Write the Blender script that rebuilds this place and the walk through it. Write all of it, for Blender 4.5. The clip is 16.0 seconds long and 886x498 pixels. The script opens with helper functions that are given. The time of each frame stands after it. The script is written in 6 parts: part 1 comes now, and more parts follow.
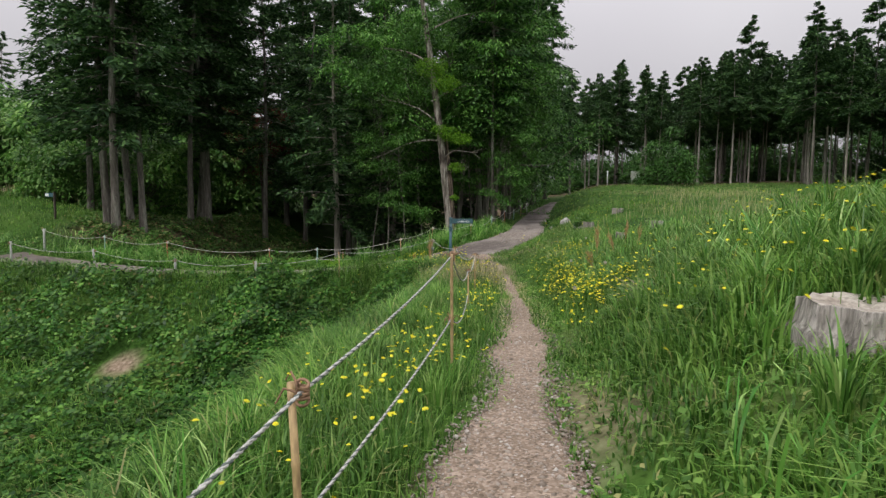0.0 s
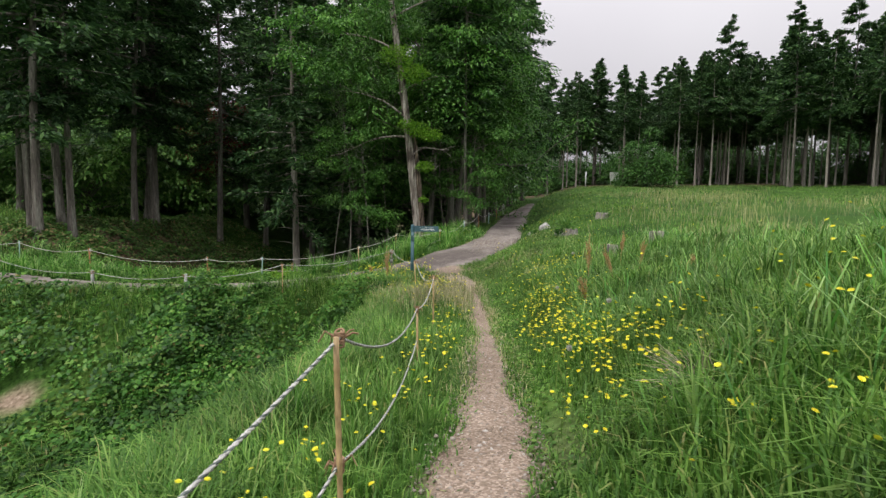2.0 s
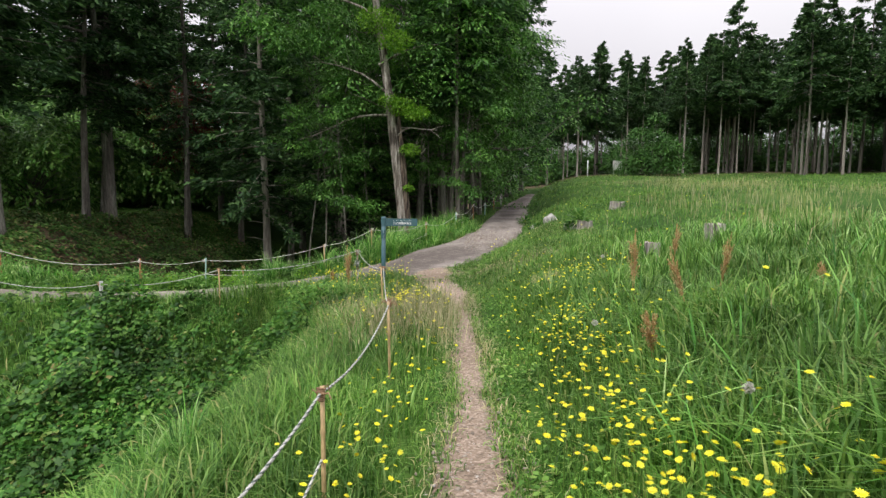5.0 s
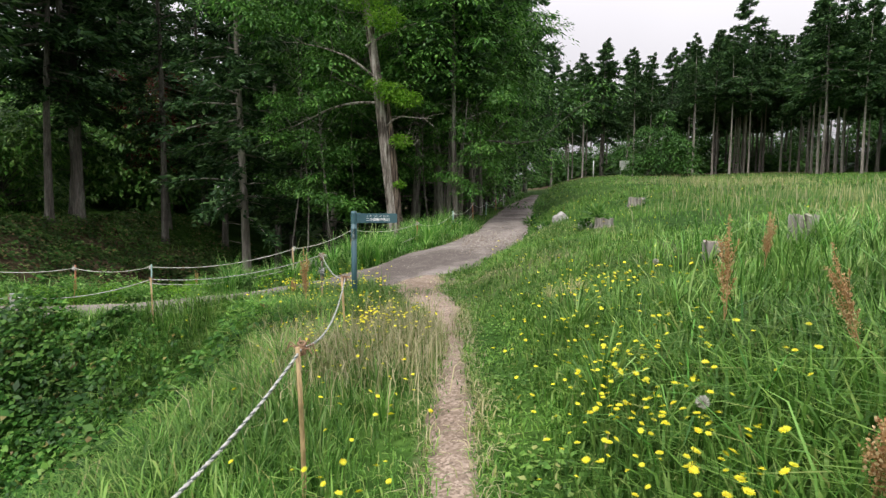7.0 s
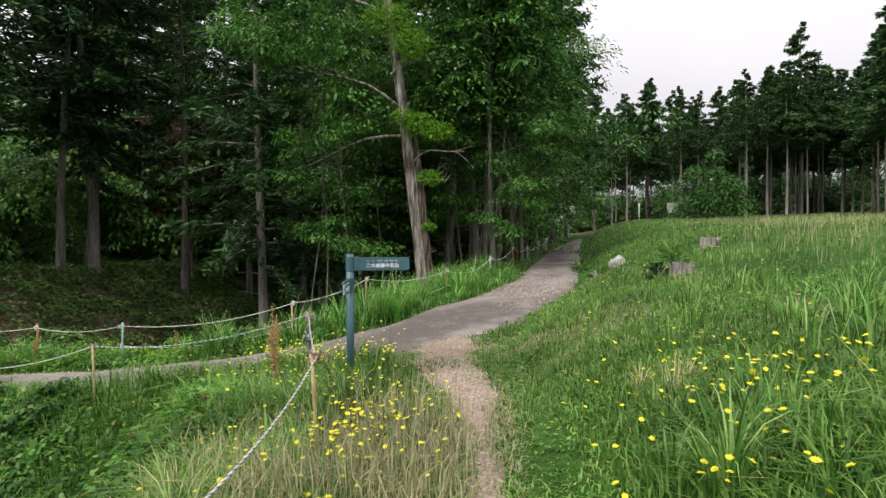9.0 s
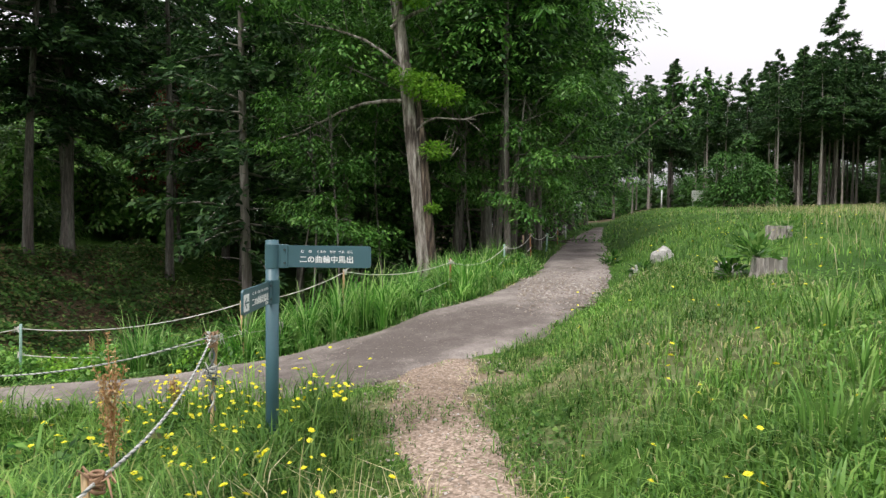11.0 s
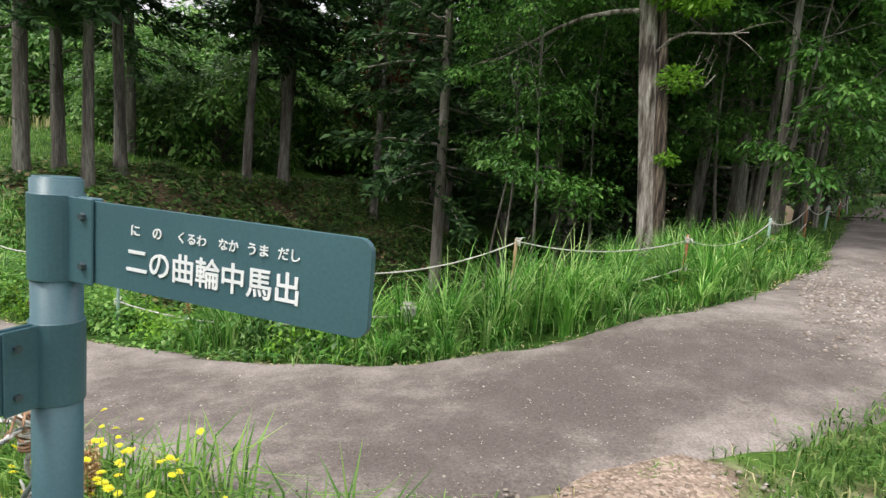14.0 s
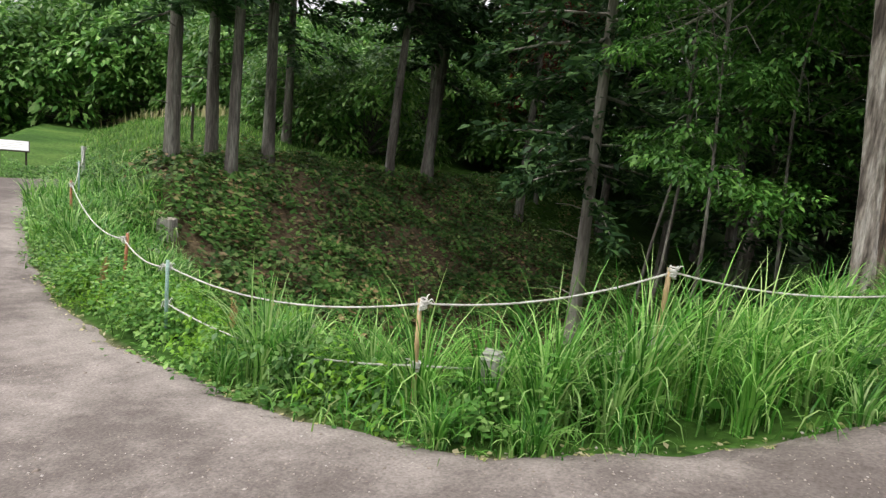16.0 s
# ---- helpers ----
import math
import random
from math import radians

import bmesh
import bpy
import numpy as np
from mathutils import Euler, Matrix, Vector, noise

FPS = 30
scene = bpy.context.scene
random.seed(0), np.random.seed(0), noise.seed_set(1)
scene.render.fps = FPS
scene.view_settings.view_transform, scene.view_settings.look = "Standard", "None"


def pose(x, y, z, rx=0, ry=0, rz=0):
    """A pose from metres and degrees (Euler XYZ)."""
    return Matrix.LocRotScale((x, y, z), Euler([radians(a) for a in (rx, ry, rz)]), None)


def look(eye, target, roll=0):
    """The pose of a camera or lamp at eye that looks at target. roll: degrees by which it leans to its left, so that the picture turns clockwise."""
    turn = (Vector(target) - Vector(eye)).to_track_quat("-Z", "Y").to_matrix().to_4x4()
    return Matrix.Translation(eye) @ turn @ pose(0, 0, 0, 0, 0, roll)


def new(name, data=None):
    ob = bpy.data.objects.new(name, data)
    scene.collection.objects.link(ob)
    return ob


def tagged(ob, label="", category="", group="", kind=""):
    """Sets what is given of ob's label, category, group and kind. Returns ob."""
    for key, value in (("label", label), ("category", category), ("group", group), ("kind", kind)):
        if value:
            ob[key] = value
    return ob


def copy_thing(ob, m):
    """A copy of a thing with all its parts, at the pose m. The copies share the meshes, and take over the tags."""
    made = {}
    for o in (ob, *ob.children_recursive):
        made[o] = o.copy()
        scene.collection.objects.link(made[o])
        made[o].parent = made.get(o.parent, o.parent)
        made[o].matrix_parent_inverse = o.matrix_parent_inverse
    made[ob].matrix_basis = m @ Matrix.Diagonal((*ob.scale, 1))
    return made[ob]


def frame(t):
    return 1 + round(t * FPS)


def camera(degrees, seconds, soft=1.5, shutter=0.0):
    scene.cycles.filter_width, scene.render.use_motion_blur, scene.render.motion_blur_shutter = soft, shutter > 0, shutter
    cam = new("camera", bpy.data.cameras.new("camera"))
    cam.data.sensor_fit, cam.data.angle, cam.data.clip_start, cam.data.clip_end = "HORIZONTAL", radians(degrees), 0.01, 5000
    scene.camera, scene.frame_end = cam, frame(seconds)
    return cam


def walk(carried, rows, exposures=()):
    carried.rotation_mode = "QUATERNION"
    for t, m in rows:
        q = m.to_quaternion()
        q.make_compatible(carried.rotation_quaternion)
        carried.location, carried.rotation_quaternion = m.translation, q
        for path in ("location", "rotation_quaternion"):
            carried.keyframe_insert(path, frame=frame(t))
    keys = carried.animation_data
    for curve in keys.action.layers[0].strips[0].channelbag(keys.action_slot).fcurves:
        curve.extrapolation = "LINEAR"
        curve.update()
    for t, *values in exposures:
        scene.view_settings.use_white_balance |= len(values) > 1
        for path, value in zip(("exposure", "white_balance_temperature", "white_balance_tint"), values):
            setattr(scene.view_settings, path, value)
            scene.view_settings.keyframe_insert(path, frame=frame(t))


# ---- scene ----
cam = camera(72.3, 16.0, soft=1.4)
METRES, EYE, TILT, LEAN, TURN = 20.0, 1.6, 0.0, 0.0, 5.4
ROWS = [
    (0.0, 0.0, 0.0, 0.0, 0.06, -5.08, -0.63),
    (0.5, 0.0064, 0.0319, 0.0003, -0.67, -5.0, -0.89),
    (1.0, 0.0117, 0.0687, 0.0023, -1.36, -5.06, -1.04),
    (1.5, 0.0186, 0.1028, 0.0037, -1.91, -5.05, -1.1),
    (2.0, 0.0216, 0.1381, 0.0048, -2.07, -5.07, -0.98),
    (2.5, 0.025, 0.169, 0.0073, -2.28, -5.39, -0.88),
    (3.0, 0.0271, 0.2, 0.0077, -2.31, -5.46, -0.83),
    (3.5, 0.0313, 0.2298, 0.007, -2.42, -5.61, -0.79),
    (4.0, 0.0365, 0.2609, 0.0045, -2.42, -5.77, -0.69),
    (6.5, 0.06, 0.4148, -0.017, -2.07, -5.66, -0.42),
    (7.0, 0.0641, 0.4509, -0.0186, -2.04, -5.36, -0.34),
    (7.5, 0.0659, 0.4836, -0.0209, -1.92, -5.08, -0.25),
    (8.0, 0.0688, 0.5186, -0.0236, 0.87, -1.74, 0.03),
    (8.5, 0.0726, 0.5513, -0.0253, 1.29, -0.91, 0.13),
    (9.0, 0.0741, 0.5853, -0.0257, 1.62, -0.9, 0.32),
    (11.5, 0.0792, 0.759, -0.0293, 3.13, -2.5, -0.81),
    (12.0, 0.0769, 0.791, -0.0299, 3.74, -2.78, -0.98),
    (12.5, 0.073, 0.8206, -0.0295, 6.13, -3.6, -1.29),
    (13.0, 0.0706, 0.8478, -0.0298, 10.55, -5.05, -1.82),
    (13.5, 0.0675, 0.8686, -0.0299, 20.06, -7.05, -4.08),
    (14.0, 0.0666, 0.8906, -0.03, 23.67, -7.71, -4.62),
    (14.5, 0.0663, 0.9115, -0.03, 27.26, -8.47, -5.02),
    (15.0, 0.0632, 0.9373, -0.0302, 28.02, -8.56, -5.2),
    (15.5, 0.0553, 0.9616, -0.0322, 31.8, -8.27, -5.79),
    (16.0, 0.0417, 0.9865, -0.0337, 38.79, -9.22, -6.42),
]
walk(cam, [(t, pose(0, 0, EYE, TILT, LEAN, TURN) @ pose(METRES * x, METRES * y, METRES * z, 90 + pitch, roll, yaw)) for t, x, y, z, yaw, pitch, roll in ROWS],
     exposures=[(0.0, 0.25), (1.5, 0.4), (3.5, 0.62), (7.0, 0.71), (9.0, 0.68), (12.5, 0.88), (16.0, 0.92)])

# ---- world and sun: bright overcast, soft light from above ----
SUN_EL, SUN_AZ = 58.0, 215.0
world = bpy.data.worlds.new("overcast_sky")
scene.world = world
world.use_nodes = True
wn = world.node_tree
wn.nodes.clear()
w_out = wn.nodes.new("ShaderNodeOutputWorld")
w_bg = wn.nodes.new("ShaderNodeBackground")
w_sky = wn.nodes.new("ShaderNodeTexSky")
w_sky.sky_type, w_sky.sun_disc = "NISHITA", False
w_sky.sun_elevation, w_sky.sun_rotation = radians(SUN_EL), radians(SUN_AZ)
w_hsv = wn.nodes.new("ShaderNodeHueSaturation")
w_hsv.inputs["Saturation"].default_value = 0.12
w_mix = wn.nodes.new("ShaderNodeMix")
w_mix.data_type = "RGBA"
w_mix.inputs[0].default_value = 0.78
w_noise = wn.nodes.new("ShaderNodeTexNoise")
w_noise.inputs["Scale"].default_value = 2.2
w_noise.inputs["Detail"].default_value = 4
w_ramp = wn.nodes.new("ShaderNodeValToRGB")
w_ramp.color_ramp.elements[0].position, w_ramp.color_ramp.elements[1].position = 0.3, 0.7
w_ramp.color_ramp.elements[0].color = (11.8, 11.35, 12.15, 1)
w_ramp.color_ramp.elements[1].color = (13.3, 12.9, 13.6, 1)
wn.links.new(w_sky.outputs[0], w_hsv.inputs["Color"])
wn.links.new(w_noise.outputs[0], w_ramp.inputs[0])
wn.links.new(w_hsv.outputs[0], w_mix.inputs[6])
wn.links.new(w_ramp.outputs[0], w_mix.inputs[7])
# an overcast sky is about three times as bright overhead as at the horizon
w_tc = wn.nodes.new("ShaderNodeTexCoord")
w_sep = wn.nodes.new("ShaderNodeSeparateXYZ")
w_up = wn.nodes.new("ShaderNodeMath")
w_up.operation, w_up.use_clamp = "MULTIPLY_ADD", True
w_up.inputs[1].default_value, w_up.inputs[2].default_value = 0.8, 0.25
w_mul = wn.nodes.new("ShaderNodeMix")
w_mul.data_type, w_mul.blend_type = "RGBA", "MULTIPLY"
w_mul.inputs[0].default_value = 1.0
wn.links.new(w_tc.outputs["Generated"], w_sep.inputs[0])
wn.links.new(w_sep.outputs["Z"], w_up.inputs[0])
wn.links.new(w_mix.outputs[2], w_mul.inputs[6])
wn.links.new(w_up.outputs[0], w_mul.inputs[7])
wn.links.new(w_mul.outputs[2], w_bg.inputs["Color"])
w_bg.inputs["Strength"].default_value = 0.12
wn.links.new(w_bg.outputs[0], w_out.inputs[0])
sun = new("sun", bpy.data.lights.new("sun", "SUN"))
sun.data.energy, sun.data.angle, sun.data.color = 1.5, radians(14), (1.0, 0.96, 0.9)
_sa, _se = radians(SUN_AZ), radians(SUN_EL)
sun.matrix_world = look((0, 0, 60), (-math.sin(_sa) * math.cos(_se), -math.cos(_sa) * math.cos(_se), 60 - math.sin(_se)))

# ---- materials ----
def nodes_of(name):
    m = bpy.data.materials.new(name)
    m.use_nodes = True
    return m, m.node_tree, m.node_tree.nodes["Principled BSDF"]


def ramp(nt, stops):
    r = nt.nodes.new("ShaderNodeValToRGB")
    while len(r.color_ramp.elements) < len(stops):
        r.color_ramp.elements.new(0.5)
    for e, (p, c) in zip(r.color_ramp.elements, stops):
        e.position, e.color = p, (*c, 1)
    return r


def noise_node(nt, scale, detail=4, coord="Object"):
    tc = nt.nodes.new("ShaderNodeTexCoord")
    n = nt.nodes.new("ShaderNodeTexNoise")
    n.inputs["Scale"].default_value, n.inputs["Detail"].default_value = scale, detail
    nt.links.new(tc.outputs[coord], n.inputs["Vector"])
    return n


def mixc(nt, fac, a, b, blend="MIX"):
    m = nt.nodes.new("ShaderNodeMix")
    m.data_type, m.blend_type = "RGBA", blend
    for sock, v in ((m.inputs[0], fac), (m.inputs[6], a), (m.inputs[7], b)):
        if hasattr(v, "is_output"):
            nt.links.new(v, sock)
        else:
            sock.default_value = v if isinstance(v, float) else (*v, 1)
    return m.outputs[2]


def bump(nt, bsdf, height, strength=0.4, dist=0.02):
    b = nt.nodes.new("ShaderNodeBump")
    b.inputs["Strength"].default_value, b.inputs["Distance"].default_value = strength, dist
    nt.links.new(height, b.inputs["Height"])
    nt.links.new(b.outputs[0], bsdf.inputs["Normal"])


def leaf_material(name, stops, translucent=0.35, rough=0.5, patch=0.35, patch_dark=0.7):
    """Leaves and blades: colour from blade to blade, and slow drifts over the plant; some light goes through."""
    m, nt, p = nodes_of(name)
    geo = nt.nodes.new("ShaderNodeNewGeometry")
    r = ramp(nt, stops)
    nt.links.new(geo.outputs["Random Per Island"], r.inputs[0])
    n = noise_node(nt, patch, 3)
    rr = ramp(nt, [(0.35, (patch_dark,) * 3), (0.65, (1.15, 1.12, 1.0))])
    nt.links.new(n.outputs[0], rr.inputs[0])
    col = mixc(nt, 1.0, r.outputs[0], rr.outputs[0], "MULTIPLY")
    nt.links.new(col, p.inputs["Base Color"])
    p.inputs["Roughness"].default_value = rough
    p.inputs["Specular IOR Level"].default_value = 0.2
    t = nt.nodes.new("ShaderNodeBsdfTranslucent")
    nt.links.new(col, t.inputs["Color"])
    mx = nt.nodes.new("ShaderNodeMixShader")
    mx.inputs[0].default_value = translucent
    nt.links.new(p.outputs[0], mx.inputs[1])
    nt.links.new(t.outputs[0], mx.inputs[2])
    nt.links.new(mx.outputs[0], nt.nodes["Material Output"].inputs["Surface"])
    return m


def surface(name, stops, scale=6.0, rough=0.8, fine=60.0, bump_s=0.35, bump_d=0.01, stretch=None, metal=0.0, fine_amt=0.35):
    """Solid matter: a slow colour drift, fine grain, and relief."""
    m, nt, p = nodes_of(name)
    n = noise_node(nt, scale, 5)
    f = noise_node(nt, fine, 6)
    if stretch:
        for nd in (n, f):
            mp = nt.nodes.new("ShaderNodeMapping")
            mp.inputs["Scale"].default_value = stretch
            nt.links.new(nd.inputs["Vector"].links[0].from_socket, mp.inputs["Vector"])
            nt.links.new(mp.outputs[0], nd.inputs["Vector"])
    r = ramp(nt, stops)
    nt.links.new(n.outputs[0], r.inputs[0])
    fr = ramp(nt, [(0.3, (1 - fine_amt,) * 3), (0.7, (1 + fine_amt * 0.6,) * 3)])
    nt.links.new(f.outputs[0], fr.inputs[0])
    nt.links.new(mixc(nt, 1.0, r.outputs[0], fr.outputs[0], "MULTIPLY"), p.inputs["Base Color"])
    p.inputs["Roughness"].default_value, p.inputs["Metallic"].default_value = rough, metal
    bump(nt, p, f.outputs[0], bump_s, bump_d)
    return m


M_GRASS = leaf_material("meadow_grass", [(0.0, (0.048, 0.13, 0.021)), (0.4, (0.105, 0.25, 0.045)), (0.74, (0.2, 0.38, 0.08)), (0.94, (0.27, 0.43, 0.11)), (1.0, (0.42, 0.41, 0.18))], 0.36, 0.45, 0.6, 0.6)
M_REED = leaf_material("tall_bright_grass", [(0.0, (0.03, 0.12, 0.016)), (0.35, (0.09, 0.29, 0.042)), (0.7, (0.24, 0.5, 0.11)), (1.0, (0.5, 0.68, 0.29))], 0.36, 0.36, 0.9, 0.7)
M_LUSH = leaf_material("broad_meadow_grass", [(0.0, (0.05, 0.14, 0.025)), (0.4, (0.125, 0.29, 0.055)), (0.75, (0.24, 0.44, 0.11)), (1.0, (0.4, 0.56, 0.2))], 0.34, 0.36, 0.8, 0.65)
M_STRAW = leaf_material("dry_straw_grass", [(0.0, (0.15, 0.25, 0.05)), (0.35, (0.42, 0.4, 0.2)), (1.0, (0.66, 0.6, 0.4))], 0.35)
M_COVER = leaf_material("broad_leaf_ground_cover", [(0.0, (0.02, 0.08, 0.013)), (0.55, (0.062, 0.19, 0.03)), (0.95, (0.18, 0.36, 0.075)), (1.0, (0.26, 0.2, 0.08))], 0.3, 0.42, 0.9, 0.45)
M_LITTER = leaf_material("shade_ground_cover", [(0.0, (0.035, 0.1, 0.02)), (0.5, (0.1, 0.24, 0.05)), (0.86, (0.21, 0.31, 0.1)), (0.93, (0.3, 0.24, 0.12)), (1.0, (0.34, 0.23, 0.13))], 0.3, 0.55, 0.9, 0.45)
M_CEDAR = leaf_material("cedar_needles", [(0.0, (0.019, 0.053, 0.02)), (0.6, (0.042, 0.105, 0.034)), (1.0, (0.14, 0.265, 0.09))], 0.24, 0.55, 0.25)
M_BROAD = leaf_material("maple_leaves", [(0.0, (0.035, 0.12, 0.022)), (0.55, (0.09, 0.245, 0.046)), (1.0, (0.21, 0.42, 0.095))], 0.3, 0.4, 0.3, 0.5)
M_BRIGHT = leaf_material("young_shoots", [(0.0, (0.11, 0.28, 0.025)), (1.0, (0.26, 0.48, 0.06))], 0.45, 0.45, 0.5)
M_LAUREL = leaf_material("evergreen_shrub_leaves", [(0.0, (0.05, 0.16, 0.03)), (0.6, (0.14, 0.32, 0.065)), (1.0, (0.3, 0.49, 0.15))], 0.3, 0.36, 0.3, 0.6)
M_DARKSHRUB = leaf_material("dark_evergreen_leaves", [(0.0, (0.026, 0.085, 0.017)), (0.6, (0.055, 0.16, 0.03)), (1.0, (0.12, 0.26, 0.06))], 0.25, 0.45, 0.6, 0.6)
M_RED = leaf_material("reddish_maple_leaves", [(0.0, (0.09, 0.015, 0.015)), (1.0, (0.2, 0.035, 0.03))], 0.4)
M_DOCK = leaf_material("dock_seed_heads", [(0.0, (0.44, 0.23, 0.11)), (0.6, (0.6, 0.39, 0.2)), (1.0, (0.66, 0.54, 0.32))], 0.25, 0.7)
M_PETAL = leaf_material("yellow_petals", [(0.0, (0.8, 0.58, 0.03)), (0.3, (0.82, 0.78, 0.04)), (1.0, (0.86, 0.9, 0.1))], 0.3, 0.5, 2.0, 0.9)
M_CLOCK = leaf_material("white_seed_down", [(0.0, (0.6, 0.6, 0.56)), (1.0, (0.78, 0.78, 0.74))], 0.5, 0.8)
M_STEM = leaf_material("flower_stems", [(0.0, (0.06, 0.16, 0.025)), (1.0, (0.15, 0.24, 0.06))], 0.2)
M_BARK = surface("cedar_bark", [(0.28, (0.055, 0.044, 0.036)), (0.5, (0.155, 0.138, 0.118)), (0.62, (0.225, 0.218, 0.182)), (0.78, (0.34, 0.325, 0.285))], 5.0, 0.9, 34, 1.0, 0.06, (1, 1, 0.1), 0.0, 0.6)
M_PALEBARK = surface("pale_bark", [(0.25, (0.16, 0.14, 0.12)), (0.5, (0.3, 0.27, 0.235)), (0.75, (0.42, 0.39, 0.35))], 2.5, 0.9, 18, 0.9, 0.04, (1, 1, 0.15))
M_DEADWOOD = surface("weathered_dead_wood", [(0.36, (0.06, 0.047, 0.038)), (0.5, (0.27, 0.235, 0.2)), (0.66, (0.48, 0.445, 0.4))], 9.0, 0.95, 40, 1.0, 0.05, (1, 1, 0.16), 0.0, 0.5)
M_ROTWOOD = surface("decayed_brown_wood", [(0.38, (0.025, 0.018, 0.014)), (0.5, (0.13, 0.095, 0.07)), (0.66, (0.3, 0.235, 0.18))], 15.0, 0.95, 36, 1.0, 0.08, (1, 1, 0.09), 0.0, 0.7)
M_STUMPTOP = surface("sawn_wood", [(0.3, (0.24, 0.2, 0.16)), (0.7, (0.5, 0.46, 0.4))], 5, 0.9, 40, 0.6, 0.01)
M_STUMPSIDE = surface("bleached_stump_side", [(0.3, (0.09, 0.08, 0.07)), (0.48, (0.3, 0.275, 0.245)), (0.68, (0.5, 0.47, 0.43))], 13, 0.95, 60, 1.0, 0.03, (1, 1, 0.05), 0.0, 0.5)
M_DRYTWIG = surface("dry_twigs", [(0.3, (0.32, 0.26, 0.19)), (0.7, (0.56, 0.48, 0.38))], 12, 0.9, 70, 0.3, 0.002)
M_BAMBOO = surface("bamboo_cane", [(0.3, (0.36, 0.25, 0.12)), (0.55, (0.52, 0.37, 0.19)), (0.8, (0.3, 0.2, 0.1))], 7, 0.55, 80, 0.2, 0.004, (1, 1, 0.2))
M_RUSTPOST = surface("rusty_post", [(0.3, (0.3, 0.1, 0.04)), (0.6, (0.42, 0.2, 0.1)), (0.8, (0.26, 0.12, 0.07))], 12, 0.8, 90, 0.4, 0.004)
M_GREYPOST = surface("weathered_grey_post", [(0.3, (0.3, 0.31, 0.28)), (0.7, (0.52, 0.54, 0.5))], 9, 0.8, 70, 0.4, 0.006, (1, 1, 0.25))
M_GREENPOST = surface("pale_green_post", [(0.3, (0.2, 0.36, 0.3)), (0.7, (0.36, 0.5, 0.43))], 9, 0.6, 70, 0.2, 0.003)
M_ROPE = surface("white_rope", [(0.3, (0.34, 0.34, 0.31)), (0.6, (0.56, 0.56, 0.52))], 20, 0.75, 300, 0.5, 0.002)
M_ROPEGREY = surface("weathered_rope", [(0.3, (0.4, 0.38, 0.33)), (0.6, (0.62, 0.61, 0.56))], 16, 0.8, 250, 0.5, 0.002)
M_TIE = surface("brown_jute_tie", [(0.3, (0.17, 0.1, 0.06)), (0.7, (0.4, 0.25, 0.15))], 20, 0.9, 250, 0.5, 0.002)
M_ROPEDARK = surface("dark_rope_strand", [(0.3, (0.07, 0.09, 0.08)), (0.7, (0.16, 0.19, 0.17))], 20, 0.8, 250, 0.5, 0.002)
M_SIGN = surface("blue_grey_painted_metal", [(0.3, (0.04, 0.097, 0.118)), (0.7, (0.056, 0.13, 0.153))], 3, 0.42, 160, 0.08, 0.001, None, 0.0, 0.12)
M_SIGNDARK = surface("bolt_metal", [(0.3, (0.03, 0.05, 0.06)), (0.7, (0.06, 0.08, 0.09))], 9, 0.45, 90, 0.1, 0.001)
M_WHITE = surface("white_lettering", [(0.3, (0.74, 0.76, 0.76)), (0.7, (0.84, 0.85, 0.85))], 9, 0.5, 90, 0.05, 0.001, None, 0, 0.06)
M_PANEL = surface("white_panel", [(0.3, (0.6, 0.62, 0.6)), (0.7, (0.78, 0.78, 0.76))], 5, 0.4, 60, 0.05, 0.001)
M_DARKWOOD = surface("dark_stained_timber", [(0.3, (0.04, 0.03, 0.025)), (0.7, (0.09, 0.07, 0.055))], 6, 0.7, 50, 0.3, 0.004, (1, 1, 0.2))
M_ROCK = surface("pale_stone", [(0.3, (0.24, 0.23, 0.21)), (0.7, (0.5, 0.49, 0.46))], 7, 0.9, 45, 0.7, 0.015)

# pebbles: each its own shade
M_PEBBLE, _nt, _p = nodes_of("pebbles")
_g = _nt.nodes.new("ShaderNodeNewGeometry")
_r = ramp(_nt, [(0.0, (0.15, 0.12, 0.095)), (0.5, (0.26, 0.22, 0.18)), (0.85, (0.34, 0.3, 0.26)), (1.0, (0.45, 0.425, 0.39))])
_nt.links.new(_g.outputs["Random Per Island"], _r.inputs[0])
_nt.links.new(_r.outputs[0], _p.inputs["Base Color"])
_p.inputs["Roughness"].default_value = 0.85


